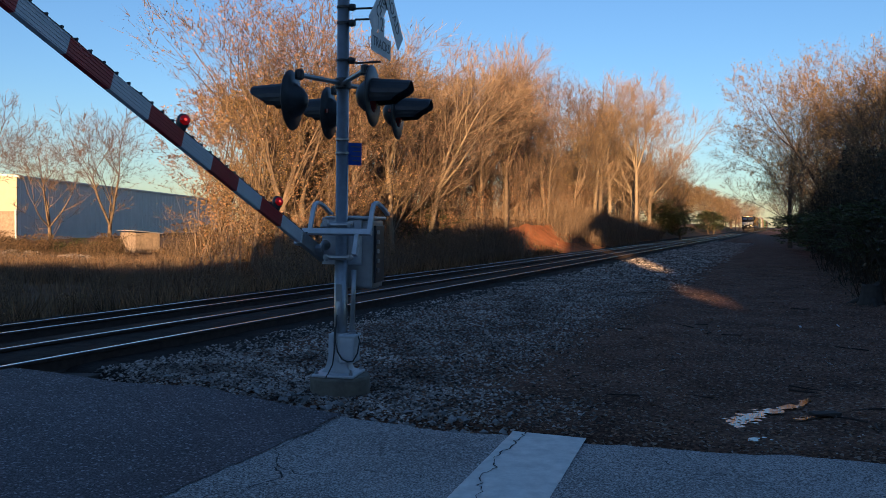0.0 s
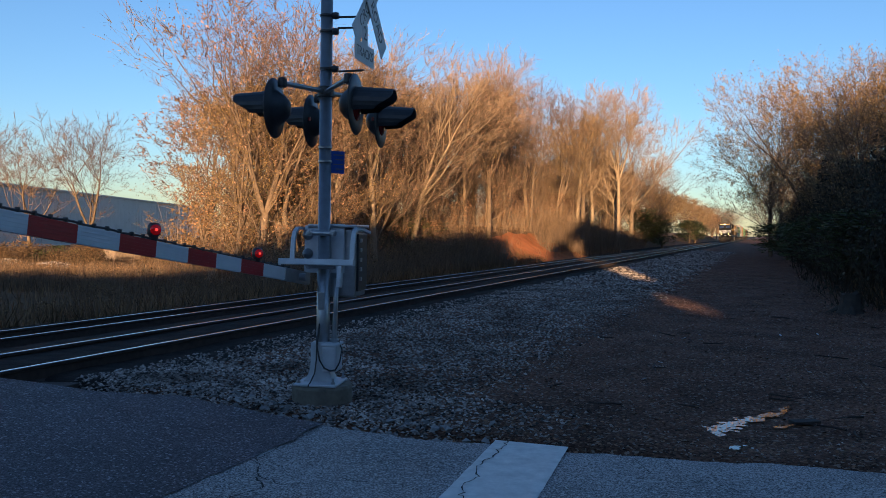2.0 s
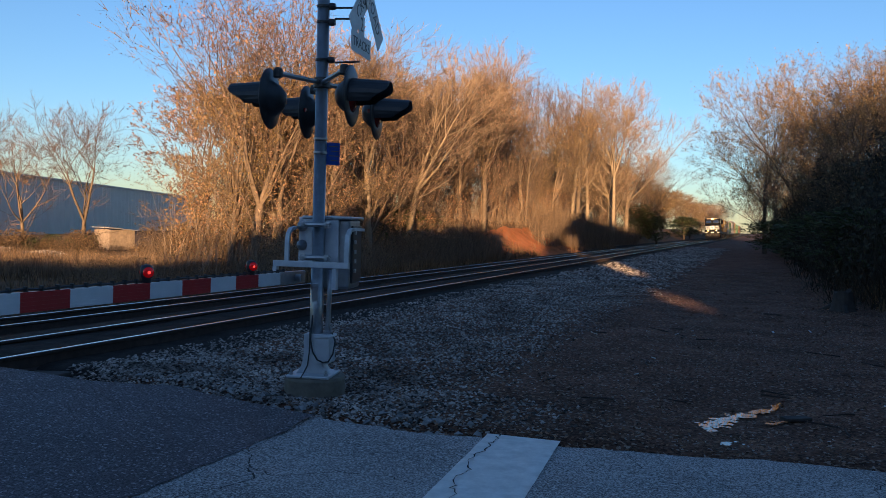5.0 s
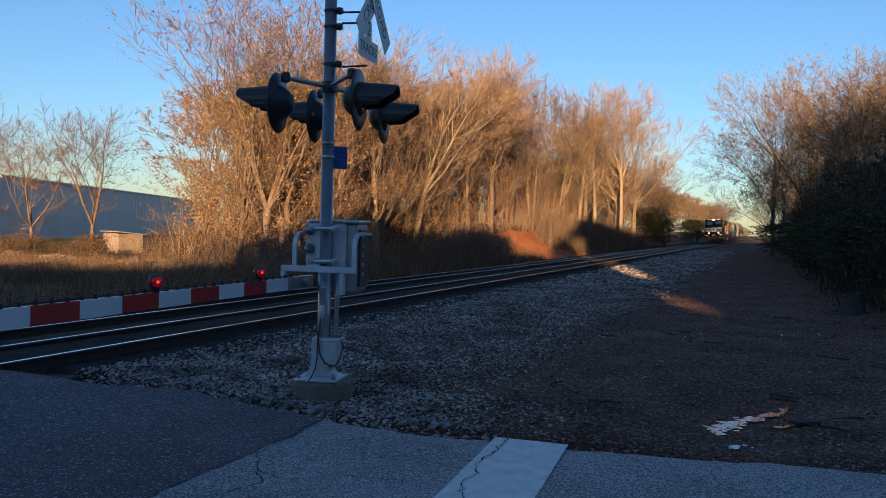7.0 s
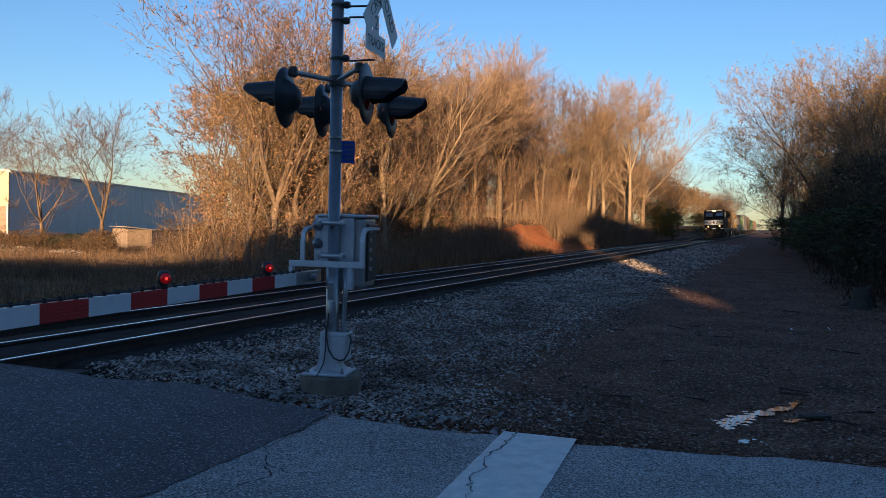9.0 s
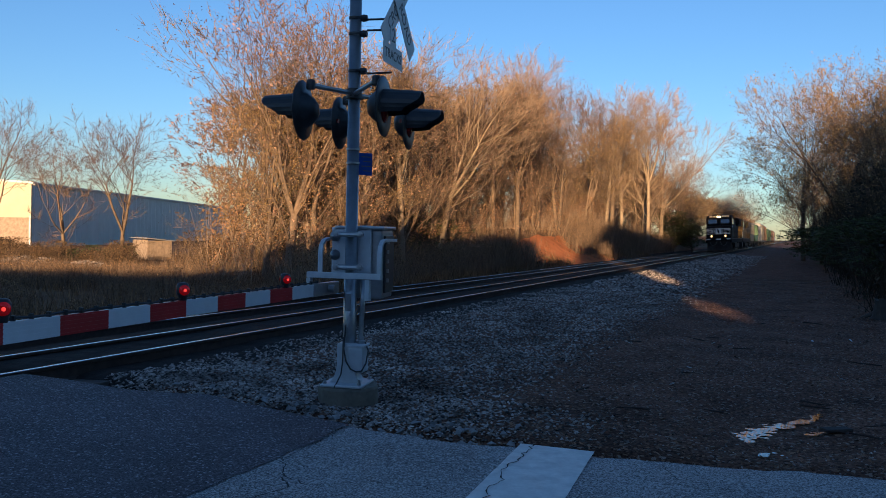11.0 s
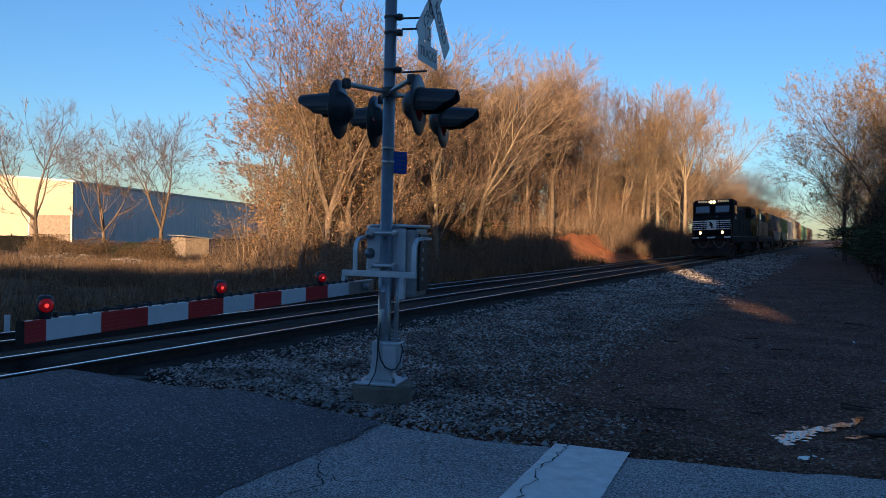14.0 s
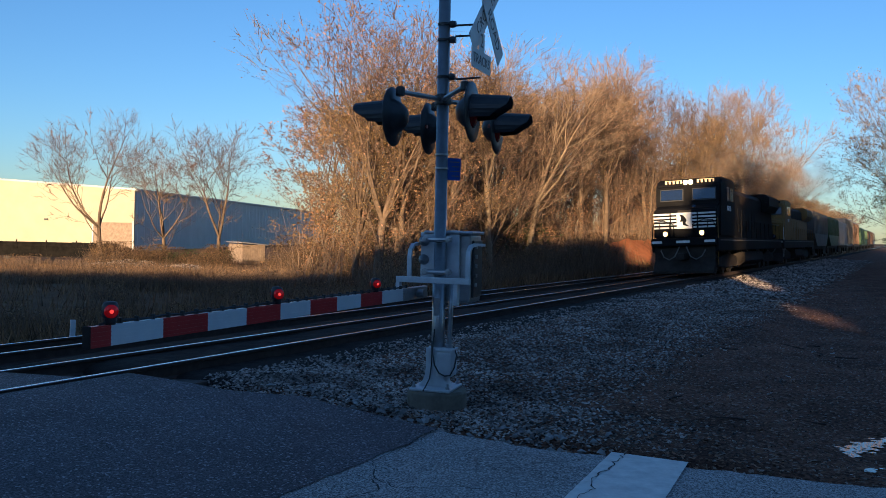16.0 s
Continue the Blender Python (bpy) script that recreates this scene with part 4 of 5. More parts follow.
    for z, y in ((3.76, -0.39), (3.60, -0.39), (3.22, -0.40)):
        part("bracket", tube([(-0.02, -0.06, z), (-0.02, -0.13, z), (-0.02, -0.14, z - 0.03), (-0.02, y, z - 0.02)] if z < 3.5 else [(-0.02, -0.06, z), (-0.02, -0.12, z), (-0.02, -0.13, z - 0.02 + (0.05 if z < 3.65 else 0)), (-0.02, y, z - 0.02 + (0.05 if z < 3.65 else 0))], 0.011, 8), M_BLACK, s, "thin black sign bracket")
        part("bracket_boss", lathe([(0.03, 0.05), (0.038, 0.09), (0.03, 0.125)], 10, None, Matrix.Translation((0, 0, z)) @ pose(0, 0, 0, 90, 0, 0)), M_BLACK, s)
    # crossbuck, turned a little on its brackets
    SIGN = Matrix.Translation((0, -0.41, 0)) @ pose(0, 0, 0, 0, 0, -5) @ Matrix.Translation((0, 0.41, 0))
    for name, ang, text, y in (("crossbuck_blade", 45, "CROSSING", -0.405), ("crossbuck_blade", -45, "RAIL   ROAD", -0.42)):
        m = SIGN @ Matrix.Translation((0.13, y, 3.92)) @ pose(0, 0, 0, 0, -ang, 0)
        blade = part(name, box(-0.61, -0.004, -0.114, 0.61, 0.004, 0.114, 0, None, m), M_SIGN, s, "white crossbuck blade with black letters")
        part("lettering", word(text, 0.17, m @ Matrix.Translation((0, -0.0055, 0)) @ pose(0, 0, 0, 90, 0, 0)), M_BLACK, blade)
    plate = part("track_count_sign", prism([(-0.29, -0.10), (0.29, -0.10), (0.29, 0.10), (0.085, 0.10), (0.085, 0.29), (-0.085, 0.29), (-0.085, 0.10), (-0.29, 0.10)], 0.006, "y", -0.413), M_SIGN, s, "white inverted-T sign plate")
    bmesh_shift(plate, -0.03, 3.36)
    plate.data.transform(SIGN)
    part("lettering", word("TRACKS", 0.135, SIGN @ Matrix.Translation((-0.03, -0.4155, 3.36)) @ pose(0, 0, 0, 90, 0, 0)), M_BLACK, plate)
    part("lettering", word("2", 0.2, SIGN @ Matrix.Translation((-0.03, -0.4155, 3.56)) @ pose(0, 0, 0, 90, 0, 0)), M_BLACK, plate)
    # blue notice
    sg = part("blue_notice", box(-0.02, -0.205, 2.16, -0.014, -0.060, 2.39, 0.002, None, pose(0, 0, 0, 0, 0, 38)), M_BLUE, s, "small blue notice with pale lines of writing")
    for k in range(4):
        part("writing", box(-0.0225, -0.190, 2.345 - 0.048 * k, -0.0205, -0.085 - 0.02 * (k % 2), 2.354 - 0.048 * k, 0, None, pose(0, 0, 0, 0, 0, 38)), M_GREY_CAR, sg)
    return s


def bmesh_shift(ob, dx, dz):
    for v in ob.data.vertices:
        v.co.x += dx
        v.co.z += dz


def lights(s):
    part("crossarm_clamp", lathe([(0.066, 2.935), (0.085, 2.94), (0.085, 3.035), (0.066, 3.04)], 20), M_BLACK, s)
    for du, side, yy, zz in ((-0.6, 1, 0.32, 2.735), (-0.6, -1, -0.47, 2.765), (0.6, 1, 0.34, 2.77), (0.6, -1, -0.43, 2.765)):
            hub = (du, yy - 0.07 * side, zz + 0.25)
            arm = part("crossarm", tube([(0, 0, 2.985), (du * 0.25, hub[1] * 0.2, 2.985), (du * 0.97, hub[1] * 0.94, hub[2] - 0.01), hub], 0.024, 10), M_GALV, s, "steel pipe arm that carries a flasher", True)
            part("arm_hub", lathe([(0.04, -0.05), (0.045, -0.04), (0.045, 0.03), (0.03, 0.045)], 12, None, Matrix.Translation(hub)), M_BLACK, arm)
            m = Matrix.Translation((du, yy, zz)) @ pose(0, 0, 0, -90 * side, 0, 0)
            fl = part("flasher", lathe([(0.025, -0.15), (0.07, -0.14), (0.12, -0.10), (0.16, -0.045), (0.175, -0.012), (0.284, -0.002), (0.288, 0.006), (0.284, 0.012), (0.17, 0.016)], 32, None, m), M_BLACK, s, "black flasher with a round background", True)
            bm = bmesh.new()
            loops = []
            for r, flip in ((0.168, 0), (0.160, 1)):
                a0, a1 = [], []
                for k in range(17):
                    a = radians(-25 + 230 * k / 16)
                    q = Vector((math.cos(a), -side * math.sin(a), 0))
                    ln = 0.38 * (0.55 + 0.45 * ss(-0.45, 0.5, math.sin(a)))
                    a0.append(bm.verts.new(m @ (q * r + Vector((0, 0, 0.012)))))
                    a1.append(bm.verts.new(m @ (q * r * 0.84 + Vector((0, 0, ln)))))
                loops.append((a0, a1))
            (o0, o1), (i0, i1) = loops
            for k in range(16):
                bm.faces.new((o0[k], o0[k + 1], o1[k + 1], o1[k]))
                bm.faces.new((i0[k + 1], i0[k], i1[k], i1[k + 1]))
                bm.faces.new((o1[k], o1[k + 1], i1[k + 1], i1[k]))
            part("visor", bm, M_BLACK, fl)
            part("lens", lathe([(0.155, 0.0), (0.155, 0.02), (0.09, 0.045), (0.01, 0.055)], 22, None, m), M_LENS_DARK, fl, "dark red round lens", True)
            part("peephole", box(-0.02, -0.16 if side < 0 else -0.16, -0.05, 0.02, -0.19, -0.02, 0, None, m @ pose(0, 0, 0, 0, 0, 90 if du < 0 else -90)), M_LENS_DARK, fl)


HINGE = MAST + Vector((0.8 * math.sin(radians(10)), 0.8 * math.cos(radians(10)), 1.5))


def gate():
    a = thing("gate_arm", Matrix(), "red and white striped crossing gate arm with red lamps", "gate arm")
    edges = [-5.245, -5.085] + [-5.085 + 0.4285 * k for k in range(1, 9)] + [-1.2]
    y0, zc = 0.164, -0.4
    for i in range(len(edges) - 1):
        x0, x1 = edges[i], edges[i + 1]
        red = i % 2 == 0
        own = box(x0, y0 - 0.022, zc - 0.060, x1, y0 + 0.022, zc + 0.060)
        st = part("stripe", own, M_RED if red else M_WHITE, a, "red reflective stripe" if red else "white reflective stripe")
        for r in range(5):
            z = zc - 0.048 + 0.024 * r
            part("rib", box(x0 + 0.001, y0 - 0.0255, z - 0.003, x1 - 0.001, y0 - 0.022, z + 0.003), M_RED if red else M_WHITE, st)
    part("end_cap", box(-5.25, y0 - 0.026, zc - 0.064, -5.237, y0 + 0.026, zc + 0.064, 0.003), M_LOCO_DIRT, a, "dark end cap")
    part("arm_bracket", box(-1.2, y0 - 0.03, zc - 0.065, -0.60, y0 + 0.03, zc + 0.065, 0.008), M_GALV, a, "grey steel arm bracket")
    part("arm_pivot", tube([(-0.85, y0 - 0.1, zc + 0.0), (-0.85, y0 + 0.06, zc + 0.0)], 0.04, 12), M_GALV, a)
    pts = [(-5.15 + 0.1 * k, y0 + 0.005 * math.sin(k * 1.3), zc + 0.068 + 0.009 * abs(math.sin(k * 0.9))) for k in range(42)]
    part("lamp_cable", tube(pts, 0.008, 6), M_BLACK, a, "black cable along the arm")
    for k in range(30):
        x = -5.0 + k * 0.135
        part("cable_tie", box(x, y0 - 0.014, zc + 0.06, x + 0.012, y0 + 0.014, zc + 0.092), M_BLACK, a)
    for x in (-5.07, -3.385, -1.76):
        lp = part("gate_lamp", lathe([(0.030, 0.06), (0.034, 0.075), (0.034, 0.095), (0.046, 0.105), (0.047, 0.165), (0.036, 0.188), (0.01, 0.194)], 18, None, Matrix.Translation((x, y0, zc))), M_BLACK, a, "black gate lamp with a lit red lens", True)
        for side in (-1, 1):
            part("lens", lathe([(0.040, 0.0), (0.038, 0.012), (0.022, 0.020), (0.004, 0.022)], 18, None, Matrix.Translation((x, y0, zc + 0.138)) @ pose(0, 0, 0, 0, 0, -38) @ Matrix.Translation((0, side * 0.036, 0)) @ pose(0, 0, 0, -90 * side, 0, 0)), M_LENS_LIT, lp, "lit red lens", True)
            part("lamp_core", lathe([(0.013, 0.0), (0.010, 0.004), (0.002, 0.006)], 10, None, Matrix.Translation((x, y0, zc + 0.138)) @ pose(0, 0, 0, 0, 0, -38) @ Matrix.Translation((0, side * 0.056, 0)) @ pose(0, 0, 0, -90 * side, 0, 0)), M_FILAMENT, lp, "bright core of the lamp")
    # the yoke that carries the arm round the mast
    part("cross_bar", box(-0.98, -0.48, -0.285, -0.92, 0.33, -0.225, 0.006), M_ALU, a, "pale flat cross bar")
    part("tab", box(-0.985, 0.285, -0.40, -0.92, 0.33, -0.287, 0.004), M_ALU, a)
    part("tab", box(-0.985, -0.36, -0.50, -0.92, -0.315, -0.287, 0.004), M_ALU, a)
    for y in (0.19, -0.455):
        path = [(-0.95, y, -0.23), (-0.95, y, -0.03), (-0.93, y, 0.05), (-0.87, y, 0.10), (-0.74, y, 0.115), (-0.5, y, 0.11)]
        bm = bmesh.new()
        w = 0.022
        rows = []
        for i, p in enumerate(path):
            d = (Vector(path[min(i + 1, len(path) - 1)]) - Vector(path[max(i - 1, 0)])).normalized()
            nrm = Vector((-d.z, 0, d.x))
            rows.append([bm.verts.new(Vector(p) + nrm * t * 0.014 + Vector((0, e * w, 0))) for t, e in ((-1, -1), (-1, 1), (1, 1), (1, -1))])
        for r0, r1 in zip(rows, rows[1:]):
            for k in range(4):
                bm.faces.new((r0[k], r0[(k + 1) % 4], r1[(k + 1) % 4], r1[k]))
        bm.faces.new(rows[0])
        bm.faces.new(rows[-1][::-1])
        bmesh.ops.recalc_face_normals(bm, faces=bm.faces)
        part("yoke", bm, M_ALU, a, "bent pale steel yoke")
    return a


signal = mast_signal()
lights(signal)
gate_arm = gate()


# ---- the train ----
WHEEL = None


def truck(t, x, axles, body=None):
    global WHEEL
    if WHEEL is None:
        WHEEL = bm_mesh("wheel", lathe([(0.10, -0.06), (0.48, -0.06), (0.50, -0.05), (0.50, 0.03), (0.53, 0.05), (0.53, 0.07), (0.1, 0.07)], 24, None, pose(0, 0, 0, 90, 0, 0)), M_STEEL)
    L = 1.75 * (axles - 1) / 2
    for side in (-1, 1):
        part("truck_frame", prism([(x - L - 0.55, 0.55), (x - L - 0.4, 0.35), (x - L * 0.4, 0.3), (x + L * 0.4, 0.3), (x + L + 0.4, 0.35), (x + L + 0.55, 0.55), (x + L + 0.4, 0.75), (x + 0.4, 0.92), (x - 0.4, 0.92), (x - L - 0.4, 0.75)], 0.16, "y", side * 1.0 - 0.08), M_LOCO_DIRT, t, "dusty cast truck frame")
        for k in range(axles):
            w = new("wheel", WHEEL)
            w.parent = t
            w.matrix_basis = Matrix.Translation((x - L + 1.75 * k, side * 0.76, 0.53)) @ pose(0, 0, 0, 0, 0, 0 if side < 0 else 180)


def proportion(t, heights, width):
    """Sets the heights and the width of a vehicle's body over its running gear."""
    for ob in t.children_recursive:
        if ob.name.split(".")[0] in ("wheel", "truck_frame"):
            continue
        for v in ob.data.vertices:
            v.co.y *= width
            if heights:
                v.co.z = float(np.interp(v.co.z, *heights))


LOCO_HEIGHTS = ((0.0, 1.05, 1.42, 1.62, 2.62, 3.1, 3.4, 4.2), (0.0, 1.05, 1.60, 1.84, 2.72, 3.12, 3.46, 4.26))


def locomotive(name, body, lead, label):
    t = thing(name, Matrix(), label, "locomotive", "train")
    part("underframe", box(-21.4, -1.5, 1.05, -0.75, 1.5, 1.42, 0.03), M_LOCO_DIRT if not lead else M_LOCO, t)
    part("sill_stripe", box(-21.3, -1.512, 1.34, -1.2, -1.502, 1.37), M_GREY_CAR, t, "thin pale sill stripe")
    part("sill_stripe", box(-21.3, 1.502, 1.34, -1.2, 1.512, 1.37), M_GREY_CAR, t, "thin pale sill stripe")
    # short nose that slopes up to the windscreen
    nose = prism([(-0.95, 1.42), (-0.88, 2.55), (-1.02, 2.82), (-1.75, 3.1), (-1.75, 1.42)], 2.86, "y", -1.43)
    bmesh.ops.bevel(nose, geom=nose.edges[:], offset=0.07, segments=2, affect="EDGES")
    part("nose", nose, body, t)
    cab = prism([(-1.2, 1.42), (-1.2, 1.6), (-1.6, 3.05), (-1.72, 3.9), (-2.1, 4.2), (-5.1, 4.2), (-5.1, 1.42)], 3.0, "y", -1.5)
    bmesh.ops.bevel(cab, geom=cab.edges[:], offset=0.09, segments=2, affect="EDGES")
    c = part("cab", cab, body, t)
    for y0, y1 in ((-1.28, -0.2), (0.2, 1.28)):
        tilt = Matrix.Translation((-1.66, (y0 + y1) / 2, 3.42)) @ pose(0, 0, 0, 0, -9.5, 0)
        w = part("windscreen", box(-0.012, -0.5, -0.22, 0.012, 0.5, 0.22, 0.01, None, tilt @ Matrix.Translation((0.03, 0, 0.06))), M_GLASS, c, "blue-reflecting windscreen")
        part("gasket", box(-0.012, -0.54, -0.26, 0.012, 0.54, 0.26, 0.01, None, tilt @ Matrix.Translation((0.012, 0, 0.06))), M_BLACK, w)
        part("number_board", box(-1.90, y0 + 0.2, 3.95, -1.82, y1 - 0.1, 4.13, 0.01), M_NUMBER if lead else M_LOCO, c, "lit number board" if lead else "")
        for k in range(4):
            part("number_bar", box(-1.822, y0 + 0.3 + 0.18 * k, 3.975, -1.814, y0 + 0.38 + 0.18 * k, 4.105), M_LOCO, c)
    for side in (-1, 1):
        for x0, x1 in ((-3.55, -2.95), (-4.55, -3.75)):
            part("side_window", box(x0, side * 1.505 - 0.01, 3.2, x1, side * 1.505 + 0.01, 3.78, 0.005), M_GLASS, c)
        for k in range(4):
            part("number_bar", box(-3.2 - 0.24 * k, side * 1.503 - 0.003, 2.72, -3.06 - 0.24 * k, side * 1.503 + 0.003, 2.98), M_LOCO_WHITE, c)
        part("ladder_rail", tube([(-1.05, side * 1.4, 0.45), (-1.0, side * 1.45, 1.3), (-1.0, side * 1.45, 2.25), (-1.25, side * 1.3, 2.55)], 0.022, 8), M_YELLOW if lead else M_LOCO_WHITE, t, "pale grab rail")
        for k in range(3):
            part("step", box(-1.35, side * 1.25 - 0.2, 0.42 + 0.3 * k, -0.95, side * 1.25 + 0.2, 0.46 + 0.3 * k), M_LOCO_DIRT, t)
        part("handrail", tube([(-5.2, side * 1.44, 2.35), (-20.8, side * 1.44, 2.35)], 0.02, 6), M_LOCO if lead else M_YELLOW, t)
        for k in range(11):
            part("stanchion", tube([(-5.3 - 1.55 * k, side * 1.44, 1.4), (-5.3 - 1.55 * k, side * 1.44, 2.35)], 0.018, 6), M_LOCO if lead else M_YELLOW, t)
    hood = prism([(-1.0, 1.42), (-1.0, 3.75), (-0.8, 4.0), (0.8, 4.0), (1.0, 3.75), (1.0, 1.42)], 15.6, "x", -20.7)
    h = part("hood", hood, body, t)
    if not lead:
        part("roof_band", prism([(-1.03, 3.2), (-1.03, 3.78), (-0.82, 4.03), (0.82, 4.03), (1.03, 3.78), (1.03, 3.2), (1.01, 3.2), (1.01, 3.76), (0.8, 4.01), (-0.8, 4.01), (-1.01, 3.76), (-1.01, 3.2)], 15.7, "x", -20.75), M_LOCO_DIRT, h, "dark grey roof band")
    part("radiator", prism([(-1.25, 3.2), (-1.5, 3.5), (-1.5, 4.0), (-1.2, 4.2), (1.2, 4.2), (1.5, 4.0), (1.5, 3.5), (1.25, 3.2)], 4.2, "x", -20.6), body, h)
    part("exhaust_stack", box(-10.6, -0.35, 4.0, -9.8, 0.35, 4.22, 0.03), M_LOCO_DIRT, h)
    for k in range(9):
        for side in (-1, 1):
            part("hood_door", box(-6.2 - 1.05 * k, side * 1.005 - 0.015, 1.75, -5.3 - 1.05 * k, side * 1.005 + 0.015, 3.05, 0.006), body, h)
    if lead:
        for k in range(5):
            for side in (-1, 1):
                part("hood_stripe", box(-6.9, side * 1.025 - 0.004, 3.12 + 0.11 * k, -5.2, side * 1.025 + 0.004, 3.17 + 0.11 * k), M_LOCO_WHITE, h, "white stripe")
        # nose stripes, with a plain shape for the emblem
        for k in range(5):
            z = 1.86 + 0.165 * k
            x = -0.87 + 0.062 * (z - 1.42)
            for y0, y1 in ((-1.40, -0.36), (0.36, 1.40)):
                part("nose_stripe", box(x - 0.03, y0, z, x + 0.004, y1, z + 0.085), M_LOCO_WHITE, t, "white nose stripe")
        part("emblem_panel", box(-0.87, -0.34, 1.84, -0.80, 0.34, 2.62), M_LOCO_WHITE, t, "white emblem panel")
        part("emblem", prism([(0.22, 1.95), (0.05, 2.1), (0.12, 2.25), (-0.02, 2.48), (-0.22, 2.54), (-0.12, 2.35), (-0.2, 2.15), (-0.08, 2.2), (-0.05, 2.0)], 0.012, "x", -0.802), M_LOCO, t, "dark emblem shape")
        part("nose_door", box(-0.93, -0.3, 2.64, -0.86, 0.3, 2.74, 0.01), M_LOCO_DIRT, t)
        for side in (-1, 1):
            rail = [(-0.62, side * 0.42, 1.45), (-0.6, side * 0.44, 2.05), (-0.6, side * 0.9, 2.25), (-0.62, side * 1.3, 2.2), (-0.66, side * 1.42, 1.9), (-0.68, side * 1.44, 1.45)]
            part("front_rail", tube(rail, 0.022, 8), M_LOCO, t, "black front handrail", True)
            for y in (0.62, 1.08):
                part("rail_post", tube([(-0.61, side * y, 1.44), (-0.61, side * y, 2.2)], 0.018, 6), M_LOCO, t)
        part("nose_lamp", lathe([(0.09, 0.0), (0.09, 0.03), (0.05, 0.045)], 14, None, Matrix.Translation((-1.3, 0.35, 2.93)) @ pose(0, 0, 0, 0, 70, 0)), M_GLASS, t)
        for y in (-0.85, 0.85):
            part("hand_brake_bar", tube([(-0.78, y * 0.72, 1.8), (-0.74, y * 0.72, 2.6)], 0.025, 6), M_LOCO, t)
    part("anticlimber", box(-0.8, -1.45, 1.22, -0.45, 1.45, 1.45, 0.03), M_LOCO, t)
    for y0, y1 in ((-1.42, -0.95), (-0.3, 0.3), (0.95, 1.42)):
        part("end_stripe", box(-0.452, y0, 1.3, -0.444, y1, 1.37), M_LOCO_WHITE, t)
    plow = prism([(-0.75, 1.22), (-0.72, 0.75), (-0.3, 0.25), (-0.32, 0.14), (-0.85, 0.14), (-1.0, 1.22)], 2.7, "y", -1.35)
    part("snow_plow", plow, M_LOCO_DIRT, t, "dusty black snow plow")
    part("coupler", box(-0.75, -0.18, 0.72, 0.05, 0.18, 1.0, 0.05), M_LOCO_DIRT, t)
    for side in (-1, 1):
        hose = [(-0.42, side * 0.15, 1.2), (-0.3, side * 0.35, 0.85), (-0.28, side * 0.6, 0.72), (-0.32, side * 0.85, 0.85), (-0.42, side * 1.0, 1.1)]
        part("air_hose", tube(hose, 0.026, 8), M_GREY_CAR, t, "grey looped air hose", True)
        lm = part("ditch_light_case", lathe([(0.14, -0.12), (0.16, 0.0), (0.15, 0.03), (0.12, 0.03)], 18, None, Matrix.Translation((-0.62, side * 0.82, 1.62)) @ pose(0, 0, 0, 0, 90, 0)), M_LOCO, t)
        part("ditch_light", lathe([(0.11, 0.02), (0.1, 0.04), (0.01, 0.05)], 16, None, Matrix.Translation((-0.62, side * 0.82, 1.62)) @ pose(0, 0, 0, 0, 90, 0)), M_DITCH if lead else M_GLASS, lm, "glowing ditch light" if lead else "")
    part("headlight_case", box(-1.92, -0.24, 3.9, -1.78, 0.24, 4.14, 0.03), M_LOCO, t)
    for y in (-0.12, 0.12):
        part("headlight", lathe([(0.115, 0), (0.11, 0.03), (0.01, 0.05)], 16, None, Matrix.Translation((-1.78, y, 4.02)) @ pose(0, 0, 0, 0, 90, 0)), M_HEADLIGHT if lead else M_GLASS, t, "glowing headlight" if lead else "")
    part("fuel_tank", prism([(-1.35, 0.95), (-1.4, 0.5), (-1.1, 0.28), (1.1, 0.28), (1.4, 0.5), (1.35, 0.95)], 6.0, "x", -14.0), M_LOCO_DIRT, t, "dusty grey fuel tank")
    truck(t, -4.6, 3)
    truck(t, -17.5, 3)
    proportion(t, LOCO_HEIGHTS, 0.93)
    return t


def railcar(name, body, length, height, label, style):
    t = thing(name, Matrix(), label, "freight car", "train")
    part("underframe", box(-length + 0.3, -1.2, 0.85, -0.3, 1.2, 1.12, 0.02), M_LOCO_DIRT, t)
    if style == "hopper":
        b = prism([(-0.7, 2.1), (-0.5, 2.3), (-0.5, height - 0.15), (-0.9, height), (-length + 0.9, height), (-length + 0.5, height - 0.15), (-length + 0.5, 2.3), (-length + 0.7, 2.1), (-length + 3.0, 1.12), (-3.0, 1.12)], 2.9, "y", -1.45)
        part("body", b, body, t)
        n = 12
    elif style == "box":
        part("body", box(-length + 0.5, -1.48, 1.12, -0.5, 1.48, height, 0.06), body, t)
        for side in (-1, 1):
            part("door", box(-length / 2 - 1.5, side * 1.5 - 0.03, 1.2, -length / 2 + 1.5, side * 1.5 + 0.03, height - 0.2, 0.01), body, t)
        n = 14
    else:
        part("lower_container", box(-length + 0.8, -1.22, 1.0, -0.8, 1.22, 3.0, 0.03), body, t)
        part("upper_container", box(-length + 1.2, -1.22, 3.03, -1.2, 1.22, height, 0.03), M_WHITE_CAR, t, "white upper container")
        n = 22
    half = 1.22 if style == "stack" else 1.46
    for k in range(n):
        for side in (-1, 1):
            x = -1.0 - (length - 2.0) * k / (n - 1)
            part("rib", box(x - 0.04, side * half - 0.04, 1.3 if style != "hopper" else 2.25, x + 0.04, side * half + 0.045, height - 0.2), body, t)
    part("roof_walk", box(-length + 0.6, -0.35, height, -0.6, 0.35, height + 0.06), M_LOCO_DIRT if style == "hopper" else body, t)
    for x in (-0.56, -length + 0.44):
        for k in range(6):
            part("rung", box(x, -1.4, 1.3 + 0.42 * k, x + 0.05, -0.95, 1.33 + 0.42 * k), body, t)
    truck(t, -2.4, 2)
    truck(t, -length + 2.4, 2)
    proportion(t, None, 0.93)
    return t


